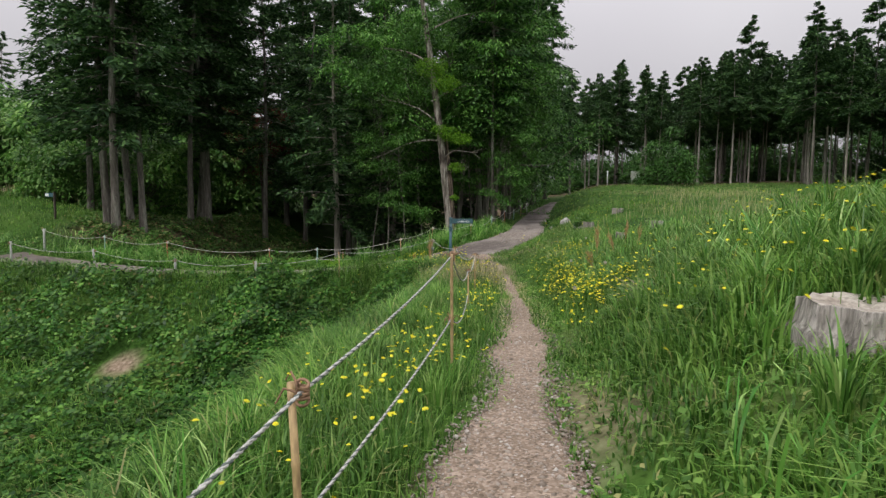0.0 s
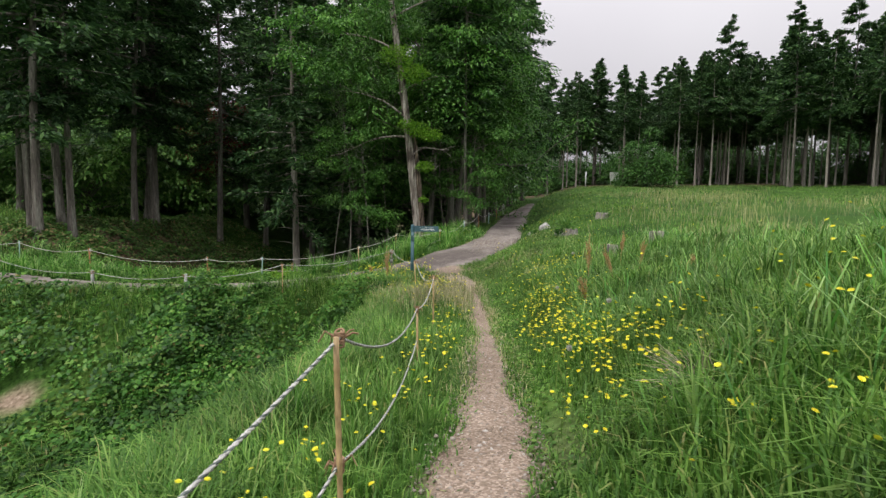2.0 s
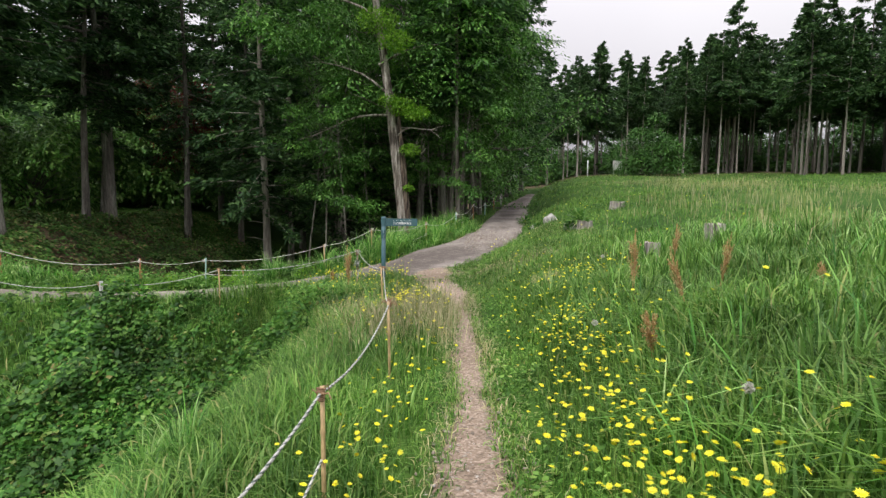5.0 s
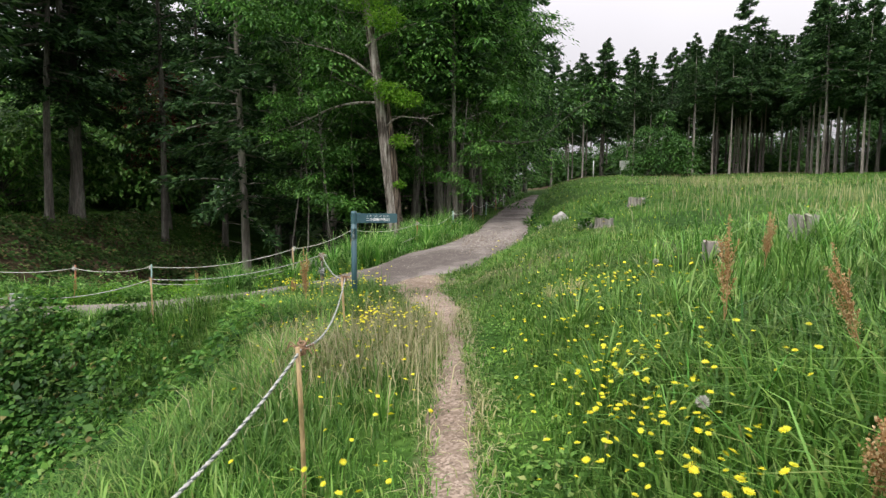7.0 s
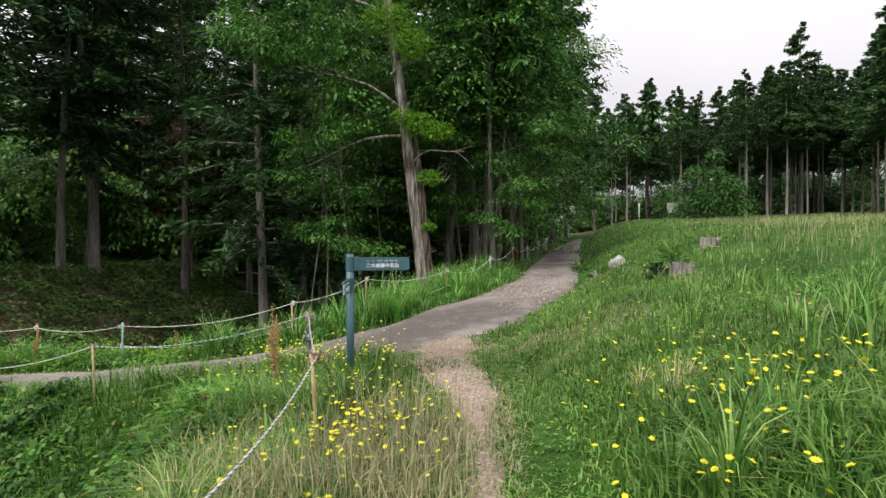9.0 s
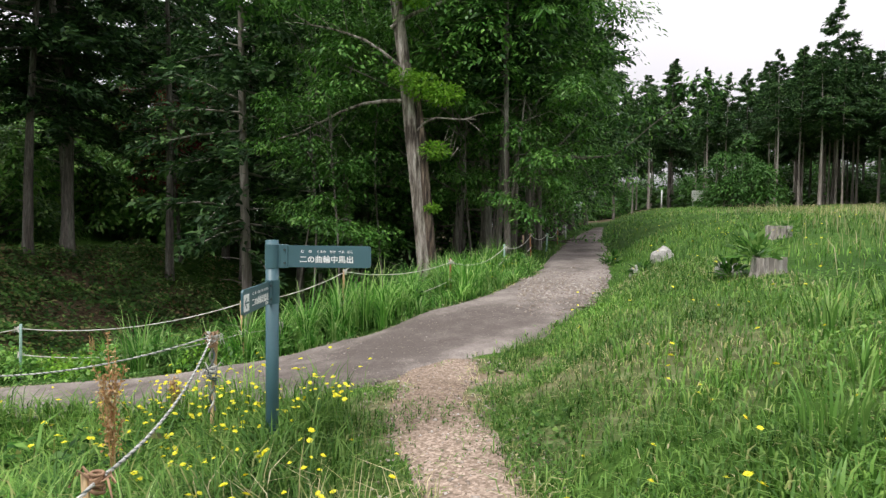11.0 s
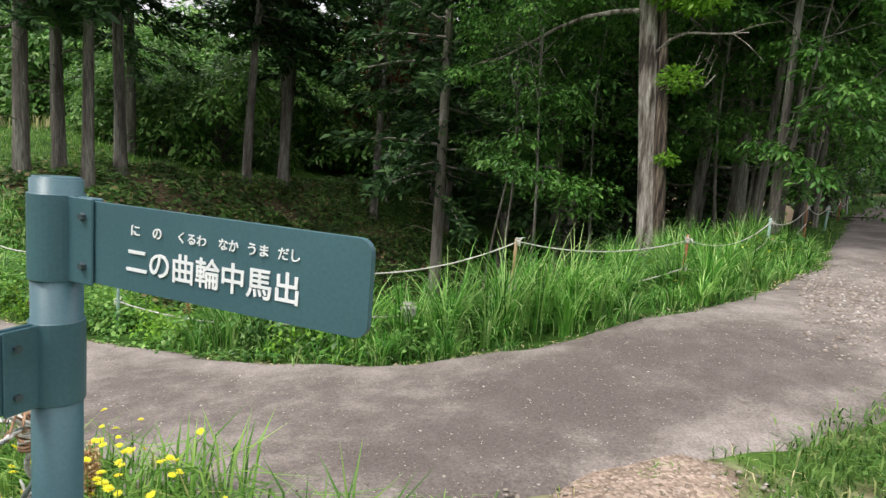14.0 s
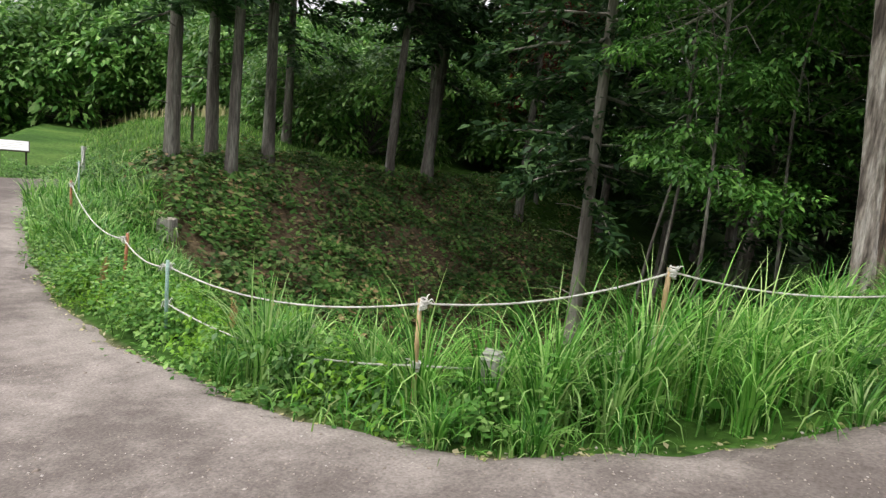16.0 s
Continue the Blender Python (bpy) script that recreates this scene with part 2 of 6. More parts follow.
def ground_material():
    """Turf, with leaf litter where the forest stands (mesh attribute 'forest') and bare soil in patches."""
    m, nt, p = nodes_of("turf")
    a = noise_node(nt, 0.35, 5)
    b = noise_node(nt, 9, 6)
    r = ramp(nt, [(0.3, (0.03, 0.08, 0.014)), (0.5, (0.054, 0.125, 0.022)), (0.7, (0.095, 0.17, 0.038))])
    nt.links.new(a.outputs[0], r.inputs[0])
    rb = ramp(nt, [(0.3, (0.45, 0.45, 0.4)), (0.7, (1.2, 1.15, 1.1))])
    nt.links.new(b.outputs[0], rb.inputs[0])
    turf = mixc(nt, 1.0, r.outputs[0], rb.outputs[0], "MULTIPLY")
    rl = ramp(nt, [(0.3, (0.045, 0.034, 0.02)), (0.5, (0.1, 0.074, 0.044)), (0.7, (0.17, 0.13, 0.08))])
    nt.links.new(b.outputs[0], rl.inputs[0])
    at = nt.nodes.new("ShaderNodeAttribute")
    at.attribute_name = "forest"
    c = mixc(nt, at.outputs["Fac"], turf, rl.outputs[0])
    at2 = nt.nodes.new("ShaderNodeAttribute")
    at2.attribute_name = "worn"
    rs = ramp(nt, [(0.3, (0.12, 0.09, 0.06)), (0.55, (0.26, 0.2, 0.145)), (0.75, (0.38, 0.31, 0.24))])
    nt.links.new(b.outputs[0], rs.inputs[0])
    c = mixc(nt, at2.outputs["Fac"], c, rs.outputs[0])
    nt.links.new(c, p.inputs["Base Color"])
    p.inputs["Roughness"].default_value = 0.95
    p.inputs["Specular IOR Level"].default_value = 0.1
    bump(nt, p, b.outputs[0], 0.7, 0.06)
    return m


def gravel_material(name, stops, cell, patch_stops, patch_scale=0.8, bump_s=0.5):
    m, nt, p = nodes_of(name)
    tc = nt.nodes.new("ShaderNodeTexCoord")
    v = nt.nodes.new("ShaderNodeTexVoronoi")
    v.inputs["Scale"].default_value = cell
    nt.links.new(tc.outputs["Object"], v.inputs["Vector"])
    bw = nt.nodes.new("ShaderNodeRGBToBW")
    nt.links.new(v.outputs["Color"], bw.inputs[0])
    r = ramp(nt, stops)
    nt.links.new(bw.outputs[0], r.inputs[0])
    n = noise_node(nt, patch_scale, 6)
    pr = ramp(nt, patch_stops)
    nt.links.new(n.outputs[0], pr.inputs[0])
    n2 = noise_node(nt, 16, 9)
    r2 = ramp(nt, [(0.35, (0.86,) * 3), (0.55, (1.0,) * 3), (0.72, (1.12,) * 3)])
    nt.links.new(n2.outputs[0], r2.inputs[0])
    c = mixc(nt, 1.0, r.outputs[0], pr.outputs[0], "MULTIPLY")
    c = mixc(nt, 1.0, c, r2.outputs[0], "MULTIPLY")
    nt.links.new(c, p.inputs["Base Color"])
    p.inputs["Roughness"].default_value = 0.95
    p.inputs["Specular IOR Level"].default_value = 0.15
    inv = nt.nodes.new("ShaderNodeMath")
    inv.operation = "SUBTRACT"
    inv.inputs[0].default_value = 1.0
    nt.links.new(v.outputs["Distance"], inv.inputs[1])
    bump(nt, p, inv.outputs[0], bump_s, 0.008)
    return m


M_TURF = ground_material()
M_PATH = gravel_material("gravel_path", [(0.1, (0.155, 0.122, 0.094)), (0.5, (0.255, 0.2, 0.158)), (0.9, (0.4, 0.33, 0.275))], 55, [(0.35, (0.75, 0.72, 0.68)), (0.65, (1.1, 1.08, 1.05))], 1.2)


def road_material():
    """Packed earth: smooth damp middle, pale crumbly dust towards the margins and in broken patches, small chips."""
    m, nt, p = nodes_of("packed_earth_road")
    big, mid, fine = noise_node(nt, 0.5, 5), noise_node(nt, 2.6, 12), noise_node(nt, 55, 6)
    mid.inputs["Roughness"].default_value = 0.72
    at = nt.nodes.new("ShaderNodeAttribute")
    at.attribute_name = "dust"
    def math_node(op, a, b):
        n = nt.nodes.new("ShaderNodeMath")
        n.operation = op
        for k, v in ((0, a), (1, b)):
            if hasattr(v, "is_output"):
                nt.links.new(v, n.inputs[k])
            else:
                n.inputs[k].default_value = v
        return n.outputs[0]
    amount = math_node("ADD", math_node("MULTIPLY", at.outputs["Fac"], 0.07), math_node("ADD", math_node("MULTIPLY", big.outputs[0], 0.5), math_node("MULTIPLY", mid.outputs[0], 0.5)))
    r = ramp(nt, [(0.43, (0.106, 0.09, 0.08)), (0.5, (0.138, 0.119, 0.106)), (0.55, (0.186, 0.163, 0.146)), (0.64, (0.265, 0.235, 0.211))])
    nt.links.new(amount, r.inputs[0])
    rf = ramp(nt, [(0.3, (0.72,) * 3), (0.5, (1.0,) * 3), (0.7, (1.25,) * 3)])
    nt.links.new(fine.outputs[0], rf.inputs[0])
    tc = nt.nodes.new("ShaderNodeTexCoord")
    v = nt.nodes.new("ShaderNodeTexVoronoi")
    v.inputs["Scale"].default_value = 38
    nt.links.new(tc.outputs["Object"], v.inputs["Vector"])
    chip = ramp(nt, [(0.08, (1.28, 1.27, 1.25)), (0.16, (1.0,) * 3)])
    nt.links.new(v.outputs["Distance"], chip.inputs[0])
    c = mixc(nt, 1.0, mixc(nt, 1.0, r.outputs[0], rf.outputs[0], "MULTIPLY"), chip.outputs[0], "MULTIPLY")
    nt.links.new(c, p.inputs["Base Color"])
    p.inputs["Roughness"].default_value, p.inputs["Specular IOR Level"].default_value = 0.9, 0.2
    bump(nt, p, math_node("ADD", math_node("MULTIPLY", mid.outputs[0], 2.0), fine.outputs[0]), 0.45, 0.02)
    return m


M_ROAD = road_material()

# ---- numpy mesh helpers ----
RNG = np.random.default_rng(7)


def mesh_np(name, verts, loops, starts, mat=None, smooth=False):
    me = bpy.data.meshes.new(name)
    me.vertices.add(len(verts))
    me.vertices.foreach_set("co", np.asarray(verts, np.float32).ravel())
    me.loops.add(len(loops))
    me.loops.foreach_set("vertex_index", np.asarray(loops, np.int32).ravel())
    me.polygons.add(len(starts))
    me.polygons.foreach_set("loop_start", np.asarray(starts, np.int32).ravel())
    if mat:
        me.materials.append(mat)
    me.update(calc_edges=True)
    if smooth:
        me.polygons.foreach_set("use_smooth", np.ones(len(starts), bool))
    return me


def quads_mesh(name, verts, faces, mat=None, smooth=False):
    faces = np.asarray(faces)
    k = faces.shape[1]
    return mesh_np(name, verts, faces.ravel(), np.arange(len(faces)) * k, mat, smooth)


def unit(v):
    return v / np.maximum(np.linalg.norm(v, axis=-1, keepdims=True), 1e-9)


def card_arrays(c, along, normal, length, width, fold=0.12):
    """Diamond leaves: base, two sides and a tip, slightly folded."""
    along = unit(along)
    side = unit(np.cross(along, normal))
    nrm = np.cross(side, along)
    length, width = np.broadcast_to(length, (len(c),))[:, None], np.broadcast_to(width, (len(c),))[:, None]
    mid = c + along * length * 0.45 + nrm * width * fold
    v = np.stack([c, mid + side * width * 0.5, c + along * length, mid - side * width * 0.5], 1).reshape(-1, 3)
    return v


def cards_mesh(name, v, mat):
    return quads_mesh(name, v, np.arange(len(v)).reshape(-1, 4), mat)


def blade_mesh(name, base, azim, length, lean, width, mat, simple=False):
    """Grass blades that arch over: a quad and a tip each."""
    n = len(base)
    d = np.stack([np.cos(azim), np.sin(azim), np.zeros(n)], 1)
    s = np.stack([-np.sin(azim), np.cos(azim), np.zeros(n)], 1)
    up = np.array([0, 0, 1.0])
    L, k, w = length[:, None], lean[:, None], width[:, None]
    m1 = base + up * L * 0.42 + d * L * k * 0.16
    m2 = base + up * L * (0.8 - 0.22 * k) + d * L * k * 0.52
    tip = base + up * L * (1.0 - 0.55 * k) + d * L * k * 0.98
    if simple:
        m1 = base + up * L * (0.6 - 0.1 * k) + d * L * k * 0.28
        v = np.stack([base - s * w * 0.4, base + s * w * 0.4, m1 - s * w * 0.5, m1 + s * w * 0.5, tip], 1).reshape(-1, 3)
        loops = (np.arange(n)[:, None] * 5 + np.array([0, 1, 3, 2, 2, 3, 4])).ravel()
        return mesh_np(name, v, loops, (np.arange(n)[:, None] * 7 + np.array([0, 4])).ravel(), mat)
    v = np.stack([base - s * w * 0.35, base + s * w * 0.35, m1 - s * w * 0.5, m1 + s * w * 0.5, m2 - s * w * 0.36, m2 + s * w * 0.36, tip], 1).reshape(-1, 3)
    pat = np.array([0, 1, 3, 2, 2, 3, 5, 4, 4, 5, 6])
    loops = (np.arange(n)[:, None] * 7 + pat).ravel()
    starts = (np.arange(n)[:, None] * 11 + np.array([0, 4, 8])).ravel()
    return mesh_np(name, v, loops, starts, mat)


def tussock_mesh(name, spots, per, tall, spread, width, mat, seed, arch=1.0):
    """Clumps of long blades that spring from one root and arch outwards."""
    rng = np.random.default_rng(seed)
    rows = []
    for x, y, s in spots:
        n = int(per * s)
        az = rng.uniform(0, 2 * np.pi, n)
        r = rng.random(n) ** 0.7 * spread * s * 0.35
        rows.append(np.stack([x + np.cos(az) * r, y + np.sin(az) * r, az + rng.normal(size=n) * 0.35, tall * s * rng.uniform(0.5, 1.15, n), (rng.beta(1.8, 1.4, n) * 1.35 + 0.2) * arch], 1))
    R = np.concatenate(rows)
    n = len(R)
    base = np.stack([R[:, 0], R[:, 1], height(R[:, 0], R[:, 1]) - 0.02], 1)
    d = np.stack([np.cos(R[:, 2]), np.sin(R[:, 2]), np.zeros(n)], 1)
    side = np.stack([-np.sin(R[:, 2]), np.cos(R[:, 2]), np.zeros(n)], 1)
    L, bend = R[:, 3], R[:, 4]
    w = rng.uniform(0.6, 1.2, n) * width
    P, cur, K = [], base.copy(), 5
    for k in range(K + 1):
        ang = bend * (k / K) ** 1.3 * 1.75
        ww = w * (0.7, 1.0, 0.95, 0.75, 0.45, 0.0)[k]
        P.append((cur - side * (ww * 0.5)[:, None], cur + side * (ww * 0.5)[:, None]))
        cur = cur + (d * np.sin(ang)[:, None] + np.array([0, 0, 1.0]) * np.cos(ang)[:, None]) * (L / K)[:, None]
    v = np.stack([q for pair in P[:K] for q in pair] + [P[K][0]], 1).reshape(-1, 3)
    m = 2 * K + 1
    pat, st = [], []
    for k in range(K - 1):
        st.append(len(pat))
        pat += [2 * k, 2 * k + 1, 2 * k + 3, 2 * k + 2]
    st.append(len(pat))
    pat += [2 * K - 2, 2 * K - 1, 2 * K]
    loops = (np.arange(n)[:, None] * m + np.array(pat)).ravel()
    starts = (np.arange(n)[:, None] * len(pat) + np.array(st)).ravel()
    return mesh_np(name, v, loops, starts, mat)


def _hash(ix, iy, k):
    h = np.sin(ix * 127.1 + iy * 311.7 + k * 74.7) * 43758.5453
    return h - np.floor(h)


def vnoise(x, y, k=0):
    """Smooth value noise, 0 to 1."""
    x, y = np.asarray(x, float), np.asarray(y, float)
    ix, iy = np.floor(x), np.floor(y)
    fx, fy = x - ix, y - iy
    fx, fy = fx * fx * (3 - 2 * fx), fy * fy * (3 - 2 * fy)
    return (_hash(ix, iy, k) * (1 - fx) + _hash(ix + 1, iy, k) * fx) * (1 - fy) + (_hash(ix, iy + 1, k) * (1 - fx) + _hash(ix + 1, iy + 1, k) * fx) * fy


def sstep(a, b, t):
    t = np.clip((t - a) / (b - a), 0, 1)
    return t * t * (3 - 2 * t)


def softmin(a, b, k=0.6):
    h = np.clip(0.5 + 0.5 * (b - a) / k, 0, 1)
    return b * (1 - h) + a * h - k * h * (1 - h)


# ---- plan ----
LINE_Y = [-60, -8, 0, 3, 7.5, 12.4, 16, 18, 20, 22, 24.2, 28.5, 33.3, 45, 60, 90, 700]
LINE_X = [-0.5, -0.3, 0, 0.06, 0.33, 0.3, 0.14, -0.08, -0.72, -0.7, 0.2, 1.15, 1.75, 2.9, 5.0, 9.0, 9.0]
LINE_Z = [0, 0, 0.05, 0.14, -0.16, -0.44, -0.52, -0.52, -0.52, -0.46, -0.22, -0.02, 0.2, 0.5, 1.0, 1.9, 2.1]
ROAD_X = [-60, -40, -26, -18, -12, -9, -7, -4, -1.5, 3]
ROAD_Y = [36, 29, 24.5, 22.5, 21.3, 20.95, 20.75, 20.8, 21.2, 22.5]
ROAD_Z = [0, -0.5, -1.0, -1.25, -1.38, -1.33, -1.22, -0.92, -0.64, -0.5]
EAST_Y = [20, 22, 23.7, 25.7, 28.2, 31.5, 34.5, 38, 60, 90]
EAST_X = [-4.2, -3.6, -3.0, -2.4, -3.3, -3.4, -1.4, 0.3, 3.0, 7.0]
WEST_Y = [22, 24, 27.9, 35, 40, 60, 90]
WEST_X = [-13.8, -14.4, -15.8, -17.2, -16.8, -16, -14]


def line_x(y):
    return np.interp(y, LINE_Y, LINE_X)


def height(x, y):
    """The ground: path ridge, mown bank, two dry moats with the road between them, and the far meadow."""
    x, y = np.asarray(x, float), np.asarray(y, float)
    u = x - line_x(y)
    z = np.interp(y, LINE_Y, LINE_Z)
    amp = np.interp(y, [-20, 3, 5, 7.5, 9.5, 12, 16, 24, 60], [2.2, 2.3, 2.7, 2.6, 2.0, 1.5, 1.25, 1.1, 0.7])
    steep = np.interp(y, [2, 5, 7.5, 10], [0.6, 0.74, 0.7, 0.6])
    edge = np.interp(y, [0, 17, 22, 30], [0.45, 0.6, 1.1, 1.0])
    right = amp * (1 - np.exp(-np.maximum(u - edge, 0) * steep / amp)) + 0.025 * np.clip(x - 4, 0, 40) + 0.008 * np.clip(y - 18, 0, 70) * sstep(1, 6, u)
    left = -0.06 * np.clip(-u, 0, 3)
    zr = np.interp(x, ROAD_X, ROAD_Z)
    toroad = sstep(-0.5, -5.0, x) * sstep(13, 19, y)
    level = z + np.where(u > 0, right, left)
    level = level * (1 - toroad) + zr * toroad
    yc = np.interp(x, ROAD_X, ROAD_Y)
    west = sstep(-1.0, 2.2, np.interp(y, WEST_Y, WEST_X) - x) * sstep(1.5, 4.5, y - yc)
    level = level * (1 - west) + (-0.2 + 1.5 * sstep(-19, -30, x) * sstep(0, 9, y - yc)) * west
    a, b = np.interp(y, [15, 18.3], [-1.65, -3.1]) - x + 0.5 * (vnoise(x * 0.3, y * 0.3, 3) - 0.5), yc - 1.45 - y
    d1 = np.maximum(softmin(a * 1.15, b, 0.5), 0)
    d1 = 5.2 * (1 - np.exp(-(d1 / 5.2) ** 1.12 * 1.35))
    s = y - yc - 1.7
    e = np.interp(y, EAST_Y, EAST_X) - x
    w = x - np.interp(y, WEST_Y, WEST_X)
    d2 = softmin(softmin(np.maximum(s, 0) * 0.55, np.maximum(e, 0) * 0.75, 0.3), np.maximum(w, 0) * 0.36, 0.3)
    d2 = np.clip(np.where((s > 0) & (e > 0) & (w > 0), d2, 0), 0, 3.4)
    flat = np.minimum(np.abs(u), np.abs(y - yc) + 3 * (x > 0))
    bumps = (vnoise(x * 0.9, y * 0.9, 1) - 0.5) * 0.16 * sstep(0.4, 2.0, flat) + (vnoise(x * 0.13, y * 0.13, 2) - 0.5) * 0.3 * sstep(2, 6, flat)
    return level - d1 - d2 + bumps


PATH_HALF_Y = [-6, 0, 3, 7.5, 12.4, 16, 17.5, 19.0, 20.6, 21.4]
PATH_HALF = [0.4, 0.4, 0.4, 0.28, 0.21, 0.17, 0.22, 0.36, 0.42, 0.3]
ROAD_NEAR = [(-21.2, 22.0), (-18, 21.3), (-12, 20.35), (-8, 20.0), (-5, 19.6), (-3.2, 19.5), (-1.95, 19.95), (-1.4, 20.35), (-0.55, 21.25), (0.4, 22.6), (1.25, 24.4), (2.0, 28.5), (2.6, 33.5), (3.6, 45), (5.4, 60)]
ROAD_FAR = [(4.8, 60), (2.1, 45), (0.85, 33), (0.35, 28.5), (-1.0, 24.4), (-2.1, 23.0), (-2.9, 22.25), (-4.1, 21.95), (-6.8, 21.6), (-10.2, 21.75), (-13, 22.2), (-15.2, 22.7), (-18, 23.6), (-21, 25.0)]
ROAD_POLY = np.array(ROAD_NEAR + ROAD_FAR, float)


def road_depth(x, y):
    """How far inside the road's outline a place lies (negative: outside)."""
    x, y = np.asarray(x, float), np.asarray(y, float)
    d = np.full(x.shape, 1e9)
    ins = np.zeros(x.shape, bool)
    for (ax, ay), (bx, by) in zip(ROAD_POLY, np.roll(ROAD_POLY, -1, 0)):
        ex, ey = bx - ax, by - ay
        t = np.clip(((x - ax) * ex + (y - ay) * ey) / (ex * ex + ey * ey), 0, 1)
        d = np.minimum(d, np.hypot(x - ax - t * ex, y - ay - t * ey))
        if abs(ey) > 1e-9:
            ins ^= ((ay > y) != (by > y)) & (x < ex * (y - ay) / ey + ax)
    return np.where(ins, d, -d) + 0.13 * (vnoise(x * 1.6, y * 1.6, 6) - 0.5) + 0.08 * (vnoise(x * 6, y * 6, 16) - 0.5)


def path_depth(x, y):
    x, y = np.asarray(x, float), np.asarray(y, float)
    half = np.interp(y, PATH_HALF_Y, PATH_HALF)
    d = half - np.abs(x - line_x(y)) + 0.22 * (vnoise(x * 0.9 + 3, y * 0.9, 5) - 0.5) + 0.07 * (vnoise(x * 4.3, y * 3.1, 15) - 0.5)
    return np.where(y > 21.4, -1.0, d)


def inside_road(x, y, grow=0.0):
    """Where feet and wheels keep the ground bare."""
    return (road_depth(x, y) > -grow) | (path_depth(x, y) > -grow)


def grid_axis(fine_a, fine_b, step, far):
    out, d = [], step
    p = fine_b
    while p < far:
        d *= 1.16
        p += d
        out.append(p)
    neg, d, p = [], step, fine_a
    while p > -far:
        d *= 1.16
        p -= d
        neg.append(p)
    return np.array(neg[::-1] + list(np.arange(fine_a, fine_b + step / 2, step)) + out)


def grid_mesh(name, xs, ys, zf, mat, keep=None):
    X, Y = np.meshgrid(xs, ys)
    v = np.stack([X.ravel(), Y.ravel(), zf(X, Y).ravel()], 1)
    nx = len(xs)
    j, i = np.meshgrid(np.arange(len(ys) - 1), np.arange(nx - 1), indexing="ij")
    a = (j * nx + i).ravel()
    f = np.stack([a, a + 1, a + nx + 1, a + nx], 1)
    if keep is not None:
        k = keep(X, Y).ravel()
        f = f[k[f].any(1)]
        used = np.unique(f)
        remap = np.zeros(len(v), int)
        remap[used] = np.arange(len(used))
        v, f = v[used], remap[f]
    return quads_mesh(name, v, f, mat, True)


GX, GY = grid_axis(-24, 9, 0.25, 900), grid_axis(-3, 44, 0.25, 900)
ground = new("ground", grid_mesh("ground", GX, GY, height, M_TURF))
tagged(ground, "grassy earth ground with banks and dry moats", "ground", kind="structure")
_co = np.empty(len(ground.data.vertices) * 3, np.float32)
ground.data.vertices.foreach_get("co", _co)
_co = _co.reshape(-1, 3)


def forest_amount(x, y):
    e = np.interp(y, EAST_Y, EAST_X) - x
    yc = np.interp(x, ROAD_X, ROAD_Y)
    moat = sstep(0.5, 2.5, e) * sstep(2.2, 4, y - yc) * sstep(-22.0, -19.0, x) * sstep(42, 37, y)
    far = sstep(72, 80, y - 0.25 * np.abs(x - 20)) + sstep(0.5, 3, e) * sstep(34, 40, y) * sstep(-9, -6, x)
    return np.clip(moat + far, 0, 1)


def worn_amount(x, y):
    n = vnoise(x * 1.1, y * 1.1, 8) * 0.6 + vnoise(x * 3.3, y * 3.3, 9) * 0.4
    u = x - line_x(y)
    near = sstep(1.7, 0.4, np.abs(u)) * sstep(-0.6, 0.1, u) * sstep(9, 4, y) + sstep(1.3, 0.4, np.abs(x + 0.5)) * sstep(2.4, 0.8, np.abs(y - 20.2))
    near = near + 0.55 * sstep(2.6, 1.2, np.abs(x - 1.4)) * sstep(3.0, 1.5, np.abs(y - 20.0))
    bare = sstep(0.8, 0.3, np.hypot((x + 11.5) / 1.0, (y - 17.15) / 0.7))
    road = inside_road(x, y, -0.1) * 1.0
    return np.clip(0.65 * near * sstep(0.42, 0.62, n) + bare + road, 0, 1)


for _name, _fn in (("forest", forest_amount), ("worn", worn_amount)):
    _at = ground.data.attributes.new(_name, "FLOAT", "POINT")
    _at.data.foreach_set("value", np.asarray(_fn(_co[:, 0], _co[:, 1]), np.float32))

def bare_strip(name, xs, ys, depth, top, mat):
    """A bare surface that rises out of the turf where its outline runs."""
    return grid_mesh(name, xs, ys, lambda x, y: height(x, y) + np.clip(depth(x, y) * 0.25, -0.08, top), mat, lambda x, y: depth(x, y) > -0.25)


path = tagged(new("path_1", bare_strip("footpath", np.arange(-2.2, 1.6, 0.06), np.arange(-5, 21.6, 0.08), path_depth, 0.022, M_PATH)), "narrow trodden gravel footpath through the grass", "path", kind="structure")
road = tagged(new("road", bare_strip("road", np.arange(-32, 6, 0.11), np.arange(18.8, 60, 0.11), road_depth, 0.036, M_ROAD)), "packed earth track with pale gravel patches", "road", kind="structure")

_rc = np.empty(len(road.data.vertices) * 3, np.float32)
road.data.vertices.foreach_get("co", _rc)
_rc = _rc.reshape(-1, 3)
_at = road.data.attributes.new("dust", "FLOAT", "POINT")
_at.data.foreach_set("value", np.asarray(np.clip(sstep(0.75, 0.1, road_depth(_rc[:, 0], _rc[:, 1])) + 0.8 * np.exp(-((_rc[:, 1] - 26) / 2.2) ** 2), 0, 1), np.float32))

# ---- things ----
def part(name, data, parent, label="", mat=None):
    """Links a mesh or a bmesh as one object under a thing or a part."""
    if isinstance(data, bmesh.types.BMesh):
        me = bpy.data.meshes.new(name)
        data.to_mesh(me)
        data.free()
        data = me
    if mat:
        data.materials.clear()
        data.materials.append(mat)
    ob = new(name, data)
    ob.parent = parent
    return tagged(ob, label)


